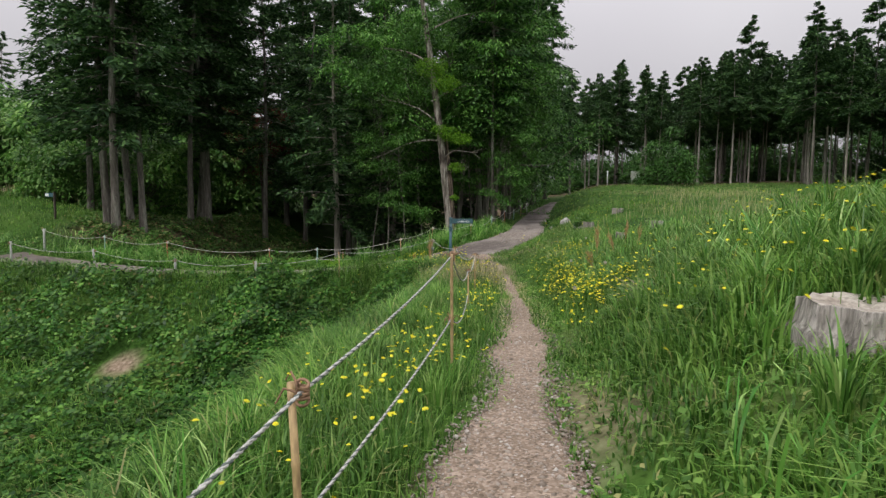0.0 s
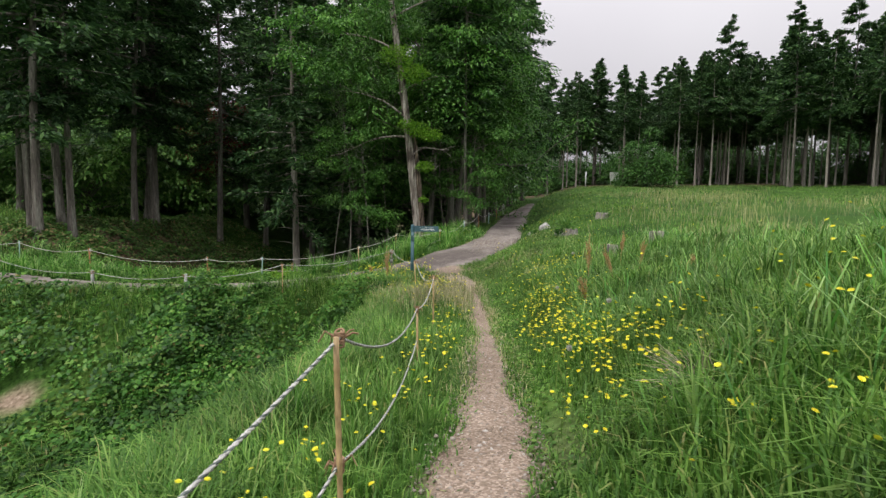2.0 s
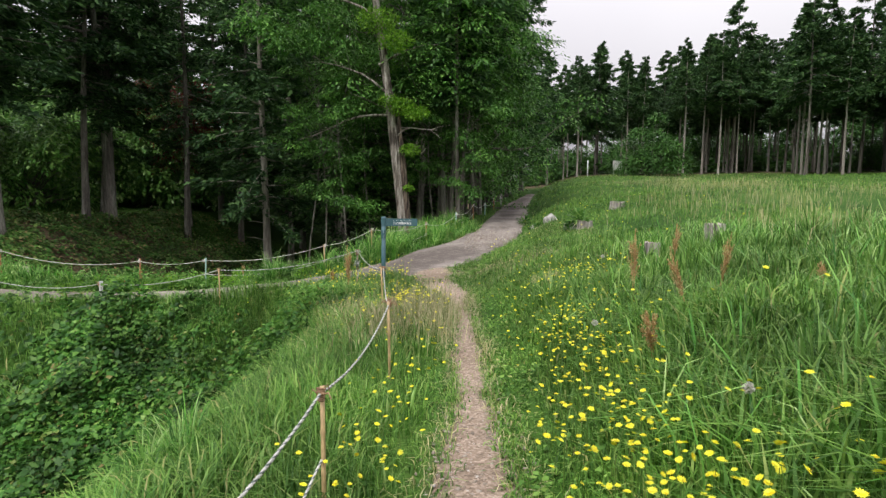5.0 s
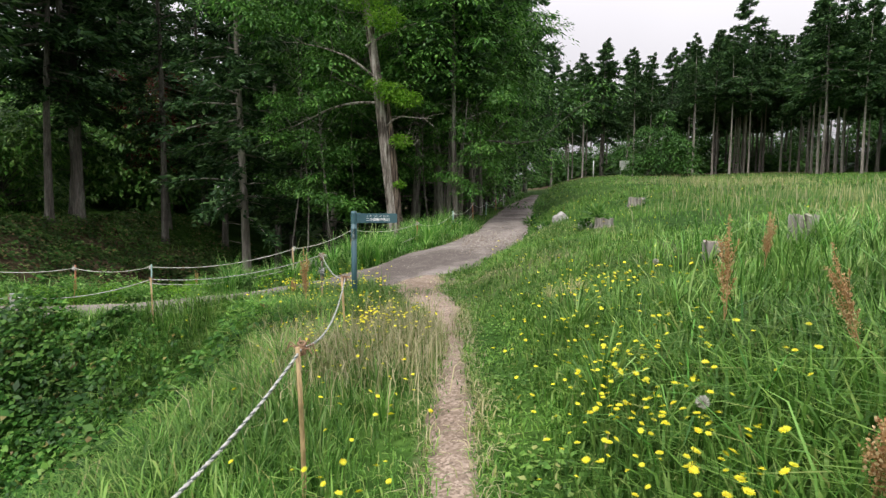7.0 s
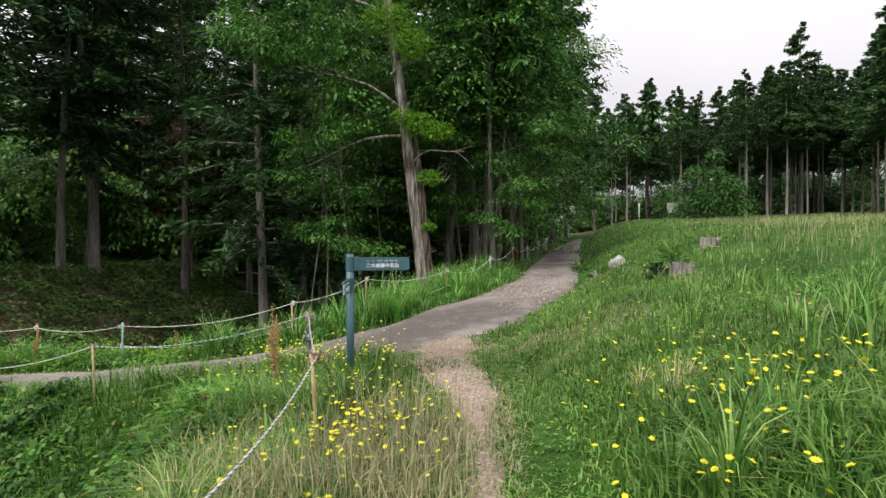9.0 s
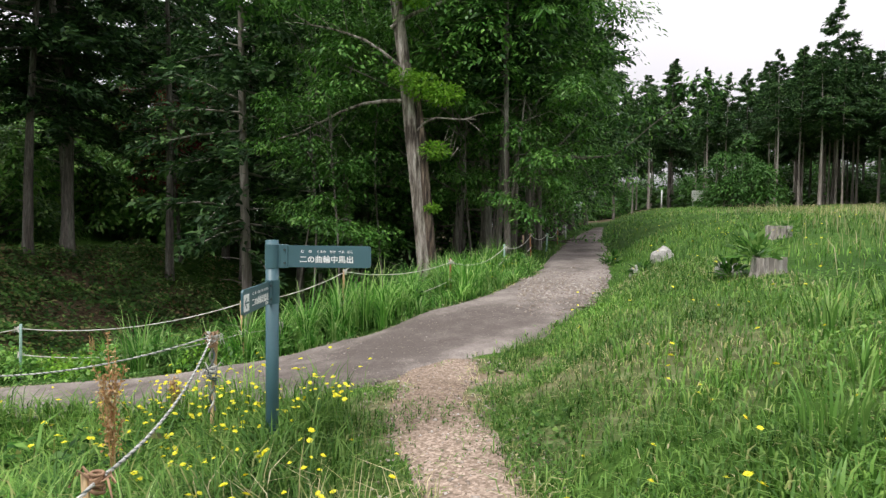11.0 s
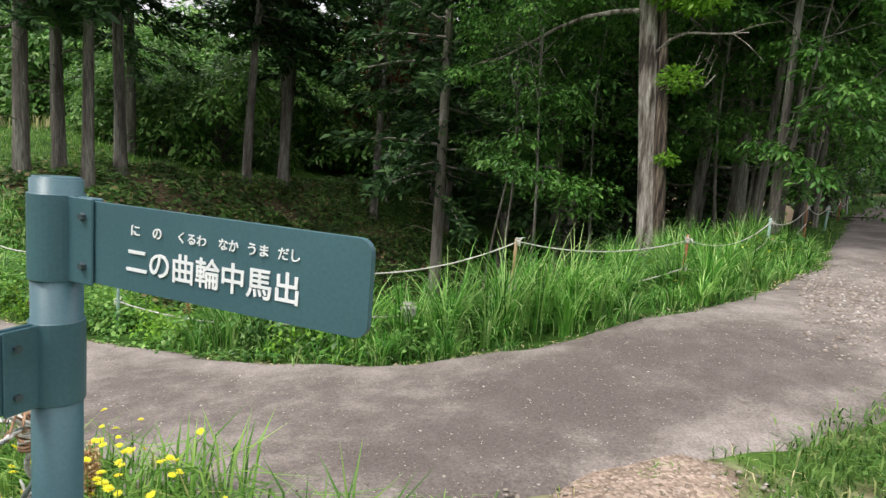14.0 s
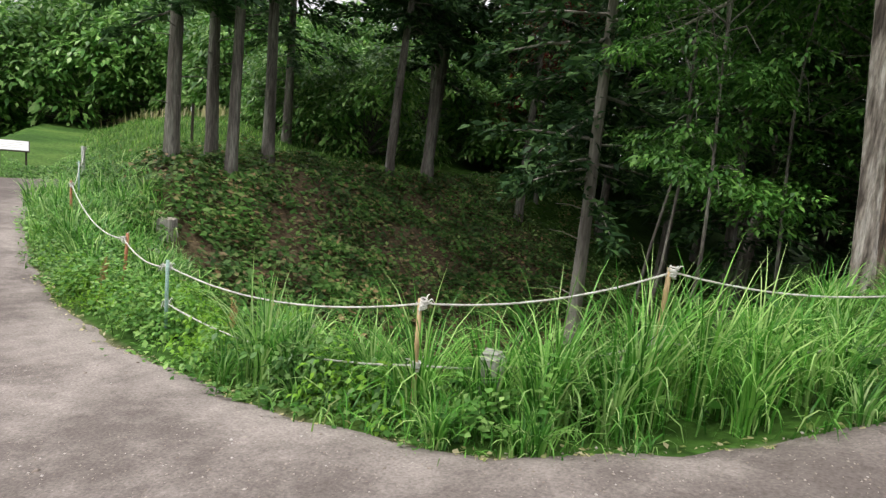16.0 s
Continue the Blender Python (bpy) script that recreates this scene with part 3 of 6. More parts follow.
def thing(name, m, label, category, group=""):
    ob = new(name)
    ob.empty_display_size = 0.2
    ob.matrix_world = m
    return tagged(ob, label, category, group)


def stuff(name, me, label, category):
    return tagged(new(name, me), label, category, kind="stuff")


def tube(points, radii, sides=8, cap=True, wobble=0.0, k=0, ridges=0, ridge_amt=0.0):
    """A bent round bar through points, as verts and faces."""
    pts = np.asarray(points, float)
    rad = np.broadcast_to(radii, (len(pts),))
    tan = unit(np.gradient(pts, axis=0))
    ref = np.where(np.abs(tan[:, 2:3]) > 0.9, np.array([[1.0, 0, 0]]), np.array([[0, 0, 1.0]]))
    a = unit(np.cross(tan, ref))
    b = np.cross(tan, a)
    th = np.arange(sides) * 2 * np.pi / sides
    ring = rad[:, None] * (1 + wobble * (vnoise(np.arange(sides)[None, :] * 1.3 + 5 * k, np.arange(len(pts))[:, None] * 0.7, k) - 0.5))
    if ridges:
        ring = ring * (1 + ridge_amt * np.abs(np.sin(th * ridges / 2 + k))[None, :])
    v = pts[:, None, :] + ring[..., None] * (np.cos(th)[None, :, None] * a[:, None, :] + np.sin(th)[None, :, None] * b[:, None, :])
    n = len(pts)
    i, j = np.meshgrid(np.arange(n - 1), np.arange(sides), indexing="ij")
    f = np.stack([i * sides + j, i * sides + (j + 1) % sides, (i + 1) * sides + (j + 1) % sides, (i + 1) * sides + j], -1).reshape(-1, 4)
    v = v.reshape(-1, 3)
    if cap:
        v = np.concatenate([v, pts[:1], pts[-1:]])
        c0, c1 = n * sides, n * sides + 1
        jj = np.arange(sides)
        f = np.concatenate([f, np.stack([jj * 0 + c0, (jj + 1) % sides, jj, jj], 1), np.stack([jj * 0 + c1, (n - 1) * sides + jj, (n - 1) * sides + (jj + 1) % sides, (n - 1) * sides + (jj + 1) % sides], 1)])
    return v, f


def join_tubes(name, tubes, mat, smooth=True):
    vs, loops, starts, off, ls = [], [], [], 0, 0
    for v, f in tubes:
        vs.append(v)
        tri = f[:, 2] == f[:, 3]
        q, t = f[~tri] + off, f[tri][:, :3] + off
        loops += [q.ravel(), t.ravel()]
        starts += [ls + np.arange(len(q)) * 4, ls + len(q) * 4 + np.arange(len(t)) * 3]
        ls += len(q) * 4 + len(t) * 3
        off += len(v)
    return mesh_np(name, np.concatenate(vs), np.concatenate(loops), np.concatenate(starts), mat, smooth)


def rand_dirs(rng, n):
    return unit(rng.normal(size=(n, 3)))


def leaf_dome(rng, c, R, n, leaf, flat=0.42, slim=0.4):
    """One spray of foliage: long leaves laid over a low dome, drooping at its rim, with a ragged outline."""
    az = rng.uniform(0, 2 * np.pi, n)
    lobe = 1 + 0.28 * np.sin(az * 3 + rng.uniform(0, 6)) + 0.18 * np.sin(az * 5 + rng.uniform(0, 6))
    q = np.sqrt(rng.random(n))
    r = q * R * lobe
    out = np.stack([np.cos(az), np.sin(az), np.zeros(n)], 1)
    p = np.asarray(c) + out * r[:, None]
    p[:, 2] += R * flat * (1 - q ** 2 * 1.5) + rng.normal(size=n) * 0.07 * R
    along = out + rng.normal(size=(n, 3)) * 0.45 + np.array([0, 0, 1.0]) * (-0.15 - 0.75 * q)[:, None]
    nrm = np.array([0, 0, 1.0]) + out * (0.7 * q)[:, None] + rng.normal(size=(n, 3)) * 0.28
    return card_arrays(p, along, nrm, leaf * rng.uniform(0.65, 1.3, n), leaf * slim * rng.uniform(0.75, 1.25, n), 0.22)


# -- trees --
def cedar(name, seed, tall, crown_base, reach, sprays, trunk_r, bark, needles, label, lean=0.02, top_only=False):
    """A conifer: a straight tapering bole, drooping boughs in rough whorls, sprays of needles along them."""
    rng = np.random.default_rng(seed)
    tree = thing(name, Matrix(), label, "tree", "woodland trees")
    zs = np.concatenate([[-0.6, -0.2, 0.2, 0.7, 1.4], np.linspace(2.5, tall, 10)])
    bend = np.stack([lean * zs * np.sin(zs * 0.15 + seed), lean * zs * np.cos(zs * 0.12 + seed), zs], 1)
    rad = trunk_r * (1 - 0.93 * np.clip(zs / tall, 0, 1) ** 0.9) * (1 + 0.55 * np.exp(-np.clip(zs + 0.6, 0, 9) * 1.6))
    tubes = [tube(bend, rad, 8 if top_only else 12, True, 0.25, seed)]
    boughs = int(tall * (4.6 if not top_only else 3.6))
    V = []
    big = 1.05 if top_only else 0.74
    per = max(8, sprays // boughs)
    for i in range(boughs):
        f = (i + rng.random()) / boughs
        z0 = crown_base + (tall - crown_base) * f
        prof = (1 - f) ** 0.75 * (0.55 + 0.45 * min(1, f * 5))
        L = max(0.25, reach * prof * rng.uniform(0.6, 1.25))
        az = rng.uniform(0, 2 * np.pi)
        o = np.array([np.interp(z0, zs, bend[:, 0]), np.interp(z0, zs, bend[:, 1]), z0])
        d = np.array([np.cos(az), np.sin(az), 0])
        rise = rng.uniform(-0.25, 0.2) + 0.35 * f
        t = np.linspace(0, 1, 5)
        P = o + d * (t * L)[:, None] + np.array([0, 0, 1.0]) * (L * (rise * t - 0.35 * t * t + 0.12 * t ** 4))[:, None]
        if L > (2.3 if top_only else 0.7):
            tubes.append(tube(P[[0, 2, 4]], [0.014 * L + 0.012, 0.008 * L + 0.008, 0.004], 4, False))
        tt = rng.beta(1.6, 1.0, per)
        c = np.stack([np.interp(tt, t, P[:, k]) for k in range(3)], 1)
        side = np.array([-d[1], d[0], 0])
        sgn = rng.choice([-1, 1], per)[:, None]
        along = d * rng.uniform(0.2, 1.0, (per, 1)) + side * sgn * rng.uniform(0.1, 1.0, (per, 1)) + np.array([0, 0, 1.0]) * rng.uniform(-0.75, 0.3, (per, 1))
        c = c + rng.normal(size=(per, 3)) * np.array([0.12, 0.12, 0.1]) * (0.4 + L * 0.3)
        nrm = np.array([0, 0, 1.0]) + rng.normal(size=(per, 3)) * 0.55
        V.append(card_arrays(c, along, nrm, big * rng.uniform(0.28, 0.62, per) * (0.6 + 0.16 * L), big * rng.uniform(0.1, 0.22, per) * (0.7 + 0.12 * L), 0.3))
    # dead stubs below the crown
    for i in range(10):
        z0 = rng.uniform(crown_base * 0.35, crown_base)
        az = rng.uniform(0, 2 * np.pi)
        o = np.array([np.interp(z0, zs, bend[:, 0]), np.interp(z0, zs, bend[:, 1]), z0])
        L = rng.uniform(0.3, 1.1)
        d = np.array([np.cos(az), np.sin(az), rng.uniform(-0.3, 0.4)])
        tubes.append(tube([o, o + d * L * 0.6, o + d * L + np.array([0, 0, -0.1 * L])], [0.02, 0.013, 0.004], 4, False))
    part("trunk", join_tubes("trunk", tubes, bark), tree)
    part("crown", cards_mesh("crown", np.concatenate(V), needles), tree)
    return tree


def limbs_of(rng, o, d, L, r, depth, tubes, tips, gravity=0.0, split=3):
    n = 5
    P, cur, dd = [o], o.copy(), d.copy()
    for i in range(n - 1):
        dd = unit(dd + rng.normal(size=3) * 0.16 + np.array([0, 0, 0.1 - gravity]))
        cur = cur + dd * L / (n - 1)
        P.append(cur.copy())
    P = np.array(P)
    tubes.append(tube(P, np.linspace(r, r * 0.55, n), 7 if depth > 1 else 5, False, 0.2, depth))
    if depth == 0:
        tips.append((P[-1], L))
        tips.append((P[2], L))
        return
    for i in range(split):
        j = rng.integers(2, n)
        nd = unit(dd * 0.55 + rand_dirs(rng, 1)[0] * 0.85 + np.array([0, 0, 0.12]))
        limbs_of(rng, P[j], nd, L * rng.uniform(0.55, 0.8), r * 0.5, depth - 1, tubes, tips, gravity, split)


def broadleaf(name, seed, tall, spread, leaves, leaf, trunk_r, bark, leafmat, label, low=0.25, category="tree", layers=0.28, depth=2, split=4):
    """A broadleaved tree: forking limbs, flat layered clumps of small leaves with gaps between them."""
    rng = np.random.default_rng(seed)
    tree = thing(name, Matrix(), label, category, "broadleaved trees")
    tubes, tips = [], []
    zs = np.linspace(-0.5, tall * 0.86, 9)
    P = np.stack([0.05 * zs * np.sin(zs * 0.4 + seed), 0.05 * zs * np.cos(zs * 0.3 + seed), zs], 1)
    tubes.append(tube(P, trunk_r * (1 - 0.85 * np.clip(zs / tall, 0, 1)) * (1 + 0.5 * np.exp(-(zs + 0.5) * 2)), 10, False, 0.2, seed))
    main = int(9 + tall * 0.9)
    for i in range(main):
        f = low + (0.97 - low) * (i + rng.random()) / main
        z0 = tall * 0.86 * f
        o = np.array([np.interp(z0, zs, P[:, 0]), np.interp(z0, zs, P[:, 1]), z0])
        az = i * 2.4 + rng.uniform(-0.5, 0.5)
        L = spread * (0.5 + 0.5 * math.sin(math.pi * min(1, 0.25 + f * 0.75))) * rng.uniform(0.4, 0.72)
        limbs_of(rng, o, np.array([np.cos(az), np.sin(az), rng.uniform(-0.1, 0.55)]), L, trunk_r * 0.28 * (1.1 - 0.6 * f), depth - 1, tubes, tips, 0.04, split)
    per = max(10, leaves // len(tips))
    V = [leaf_dome(rng, c0 + np.array([0, 0, 0.1]), max(0.42, L * rng.uniform(0.36, 0.6)), per, leaf, layers * 1.4) for c0, L in tips]
    part("trunk", join_tubes("trunk", tubes, bark), tree)
    part("crown", cards_mesh("crown", np.concatenate(V), leafmat), tree)
    return tree


def at(x, y, rz=0.0, s=1.0, sink=0.0):
    return Matrix.Translation((x, y, float(height(x, y)) - sink)) @ Matrix.Rotation(radians(rz), 4, "Z") @ Matrix.Scale(s, 4)


def plant_all(protos, spots):
    """The first spot of each kind takes the tree itself, the others take copies."""
    used = set()
    for kind, x, y, rz, s in spots:
        m = at(x, y, rz, s)
        if kind[0] == "c":
            m = m @ pose(0, 0, 0, 3.0 * math.sin(x * 3.1 + y), 3.0 * math.cos(x * 1.7 - y * 2.0))
        if kind in used:
            copy_thing(protos[kind], m)
        else:
            protos[kind].matrix_world = m
            used.add(kind)


DARKTREE = "tall dark cedar with a bare brown bole"
PROTO = {
    "c1": cedar("cedar_tree", 11, 23, 4.0, 3.8, 13000, 0.2, M_BARK, M_CEDAR, "tall dark cedar with drooping lower boughs"),
    "c2": cedar("cedar_tree", 12, 25, 5.4, 3.6, 14000, 0.2, M_BARK, M_CEDAR, DARKTREE),
    "c3": cedar("cedar_tree", 13, 21, 5.0, 3.8, 13000, 0.165, M_BARK, M_CEDAR, "tall cedar with a pale grey bole", 0.035),
    "p4": cedar("cedar_tree", 17, 17, 5.0, 2.4, 7000, 0.095, M_BARK, M_CEDAR, "slender cedar on the moat's edge", 0.022),
    "d1": cedar("cedar_tree", 18, 24, 3.0, 4.2, 7500, 0.22, M_BARK, M_CEDAR, "dark cedar deep in the wood", 0.02, True),
    "p5": cedar("cedar_tree", 19, 21, 4.6, 3.8, 13000, 0.23, M_PALEBARK, M_CEDAR, "stout cedar with a pale grey bole", 0.02),
    "f1": cedar("cedar_tree", 14, 18, 8.5, 3.2, 5200, 0.15, M_PALEBARK, M_CEDAR, "slender cedar with a long bare pale trunk", 0.012, True),
    "f2": cedar("cedar_tree", 15, 20, 10, 3.1, 5200, 0.16, M_PALEBARK, M_CEDAR, "slender tall cedar with a spire top", 0.012, True),
    "f3": cedar("cedar_tree", 16, 16, 5.5, 3.4, 5200, 0.15, M_BARK, M_CEDAR, "slender dark cedar with a bare trunk", 0.02, True),
}
_rng = np.random.default_rng(3)
SPOTS = [
    ("c1", -17.7, 26.5, 0, 1.0), ("c3", -17.3, 28.0, 40, 1.0), ("c2", -19.4, 28.4, 80, 1.0), ("c2", -19.5, 30.4, 200, 1.0),
    ("c3", -18.6, 35.0, 120, 1.1), ("c2", -18.4, 36.8, 20, 1.15), ("c1", -19.6, 38.0, 160, 1.0), ("c2", -16.0, 40.0, 300, 0.9),
    ("p5", -9.3, 34.0, 220, 0.95), ("c1", -14.5, 44, 30, 1.0), ("c1", -11, 43, 100, 1.0), ("c2", -7.5, 41, 10, 1.05), ("c1", -6.6, 37.6, 60, 0.95), ("c1", -4.5, 44, 70, 1.0),
    ("c1", -17, 47, 140, 1.0), ("c2", -12, 49, 180, 1.0), ("c1", -7, 49, 220, 1.0),
    ("c2", -2.5, 49, 260, 1.05), ("c1", -0.5, 55, 20, 1.0), ("c2", -5, 57, 60, 1.0), ("c2", -11, 56, 15, 1.1), ("c1", -18, 55, 110, 1.1),
    ("c2", -24, 50, 70, 1.1), ("p4", -0.4, 31.0, 15, 1.0), ("p4", 0.1, 34.2, 90, 1.1),
    ("p4", -0.75, 32.6, 190, 1.05), ("p4", -0.3, 33.2, 130, 0.95), ("p4", 0.5, 36.5, 40, 1.1), ("c2", -18.9, 37.4, 240, 1.05), ("c1", -24.3, 34.0, 120, 0.95), ("d1", -34, 68, 50, 1.0), ("c2", 0.3, 39, 250, 0.9), ("c2", 1.3, 44, 30, 0.9), ("c3", 2.0, 50, 300, 0.95), ("c2", 2.9, 57, 60, 1.0), ("c1", 3.4, 64, 10, 1.0),
    ("c2", 5.0, 70, 10, 1.0), ("c1", 1, 72, 10, 1.1), ("c2", -6, 68, 10, 1.1), ("c1", -15, 68, 10, 1.2), ("c1", -52, 60, 150, 0.7), ("c2", -66, 50, 210, 0.6), ("c1", -76, 42, 290, 0.6), ("c2", -36, 60, 33, 1.2), ("c1", -14, 52, 15, 1.0), ("c1", -9, 46, 200, 1.0), ("c1", -4, 52, 300, 1.0), ("c1", -28, 62, 80, 1.1), ("c1", -9, 62, 130, 1.1), ("c1", -14.5, 59, 250, 1.1),
]
SPOTS += [("d1", -33 + 3.1 * i, 63 + 5 * math.sin(i * 2.3), i * 67.0, 1.0 + 0.15 * math.sin(i * 1.7)) for i in range(12)]
SPOTS = [("d1" if (y >= 46 or x < -30) else k, x, y, rz, sc) for k, x, y, rz, sc in SPOTS]
for _i in range(112):
    _az = _rng.uniform(5.5, 44)
    _d = _rng.uniform(0, 1)
    _d = 82 + 34 * _d - 0.55 * max(0, _az - 16)
    SPOTS.append((("f1", "f2", "f3")[_i % 3], math.sin(radians(_az)) * _d, math.cos(radians(_az)) * _d, _rng.uniform(0, 360), _rng.uniform(0.86, 1.12) * (0.76 + 0.0115 * _az)))
for _i in range(44):
    _az, _d = _rng.uniform(19, 46), _rng.uniform(92, 122)
    SPOTS.append((("f3", "f1")[_i % 2], math.sin(radians(_az)) * _d, math.cos(radians(_az)) * _d, _rng.uniform(0, 360), _rng.uniform(1.0, 1.18) + 0.0115 * (_az - 19)))
for _i in range(30):
    _az, _d = _rng.uniform(4, 46), _rng.uniform(122, 150)
    SPOTS.append(("f3", math.sin(radians(_az)) * _d, math.cos(radians(_az)) * _d, _rng.uniform(0, 360), _rng.uniform(1.05, 1.3)))
plant_all(PROTO, SPOTS)


def round_bush(name, seed, R, tall, n, leaf, leafmat, label):
    """A shrub that is leafy to the ground: many drooping clumps on short limbs, with a lumpy outline."""
    rng = np.random.default_rng(seed)
    t = thing(name, Matrix(), label, "shrub", "evergreen shrubs")
    tubes, V = [], []
    k = 80
    for i in range(k):
        d = unit(rng.normal(size=3) * np.array([1, 1, 0.9]))
        d[2] = abs(d[2])
        rr = rng.uniform(0.62, 1.0) * (1 + 0.25 * math.sin(3 * math.atan2(d[1], d[0]) + seed))
        e = np.array([d[0] * R * rr, d[1] * R * rr, 0.25 + d[2] * tall * rr])
        e[:2] *= 0.72 + 0.28 * min(1.0, 2.2 * (1 - e[2] / tall / 1.2))
        tubes.append(tube([np.array([0, 0, 0.1]), e * np.array([0.45, 0.45, 0.6]), e], [0.06, 0.035, 0.008], 4, False))
        V.append(leaf_dome(rng, e, R * rng.uniform(0.24, 0.42), n // k, leaf, 0.62))
    part("stem", join_tubes("stem", tubes, M_BARK), t)
    part("crown", cards_mesh("crown", np.concatenate(V), leafmat), t)
    return t


BROAD = {
    "b1": broadleaf("maple_tree", 21, 15, 7.0, 27000, 0.2, 0.2, M_BARK, M_BROAD, "broad green maple with layered foliage", 0.24),
    "b2": broadleaf("maple_tree", 22, 11, 5.5, 20000, 0.19, 0.15, M_BARK, M_BROAD, "green maple hanging over the moat", 0.15),
    "s1": round_bush("evergreen_shrub", 23, 3.6, 5.2, 12000, 0.34, M_LAUREL, "rounded glossy evergreen shrub"),
    "s2": round_bush("evergreen_shrub", 24, 3.6, 5.6, 9000, 0.34, M_DARKSHRUB, "dense dark round evergreen bush"),
    "s3": round_bush("evergreen_shrub", 25, 3.6, 5.6, 6000, 0.4, M_DARKSHRUB, "dark evergreen bush under the far trees"),
}
# undergrowth at the back of the far wood
_ur = np.random.default_rng(58)
FAR_BUSHES = [("s3", math.sin(radians(a)) * d, math.cos(radians(a)) * d, float(_ur.uniform(0, 360)), float(_ur.uniform(0.8, 1.45))) for a, d in zip(np.linspace(7, 47, 26), _ur.uniform(118, 142, 26))]
plant_all(BROAD, [*FAR_BUSHES,
    ("s1", -23.5, 37.6, 30, 0.95), ("s1", -27.5, 36.2, 120, 0.8),
    ("b1", -1.3, 35.0, 0, 1.0), ("b1", -2.7, 37.5, 130, 1.0), ("b2", -1.2, 41, 200, 1.05), ("b1", -0.8, 47, 60, 0.85), ("b2", 1.2, 55, 80, 0.95),
    ("b1", -3, 42, 170, 1.2),
    ("s2", 20.3, 78.0, 0, 1.0), ("s1", -27, 44, 20, 1.25), ("s1", -33, 43, 90, 1.4), ("s1", -39, 40, 130, 1.5), ("s1", -30, 49, 250, 1.8), ("s1", -36, 48, 310, 1.8), ("s1", -22.5, 50, 110, 1.5), ("s1", -43, 45, 30, 1.6),
    ("s1", -24, 46, 200, 1.1), ("s1", -47, 39, 60, 1.7), ("s1", -52, 34, 60, 2.0), ("s1", -20, 50, 60, 1.2), ("s1", -58, 30, 10, 2.0), ("s1", -55, 42, 80, 2.4), ("s1", -64, 36, 170, 2.6), ("s1", -62, 26, 170, 2.2), ("s1", -48, 47, 220, 2.2), ("s3", 9.5, 92, 170, 0.7), ("s3", 28, 100, 50, 0.6), ("s3", 40, 98, 90, 0.55), ("s3", 52, 90, 150, 0.6), ("s3", 62, 80, 150, 0.6), ("s3", 34, 112, 150, 0.7), ("s3", 17, 108, 100, 0.6),
])

# -- the dead tree by the fence: twin weathered stems, dead limbs, living tufts --
def tuft(rng, c, R, n, leaf):
    """A loose tuft of short leaves."""
    q = rand_dirs(rng, n) * rng.random((n, 1)) ** 0.4 * R * np.array([1, 1, 0.55])
    along = unit(q + rng.normal(size=(n, 3)) * 0.3 * R) + np.array([0, 0, -0.2])
    return card_arrays(np.asarray(c) + q, along, np.array([0, 0, 1.0]) + rng.normal(size=(n, 3)) * 0.5, leaf * rng.uniform(0.7, 1.3, n), leaf * 0.55 * rng.uniform(0.7, 1.3, n), 0.25)


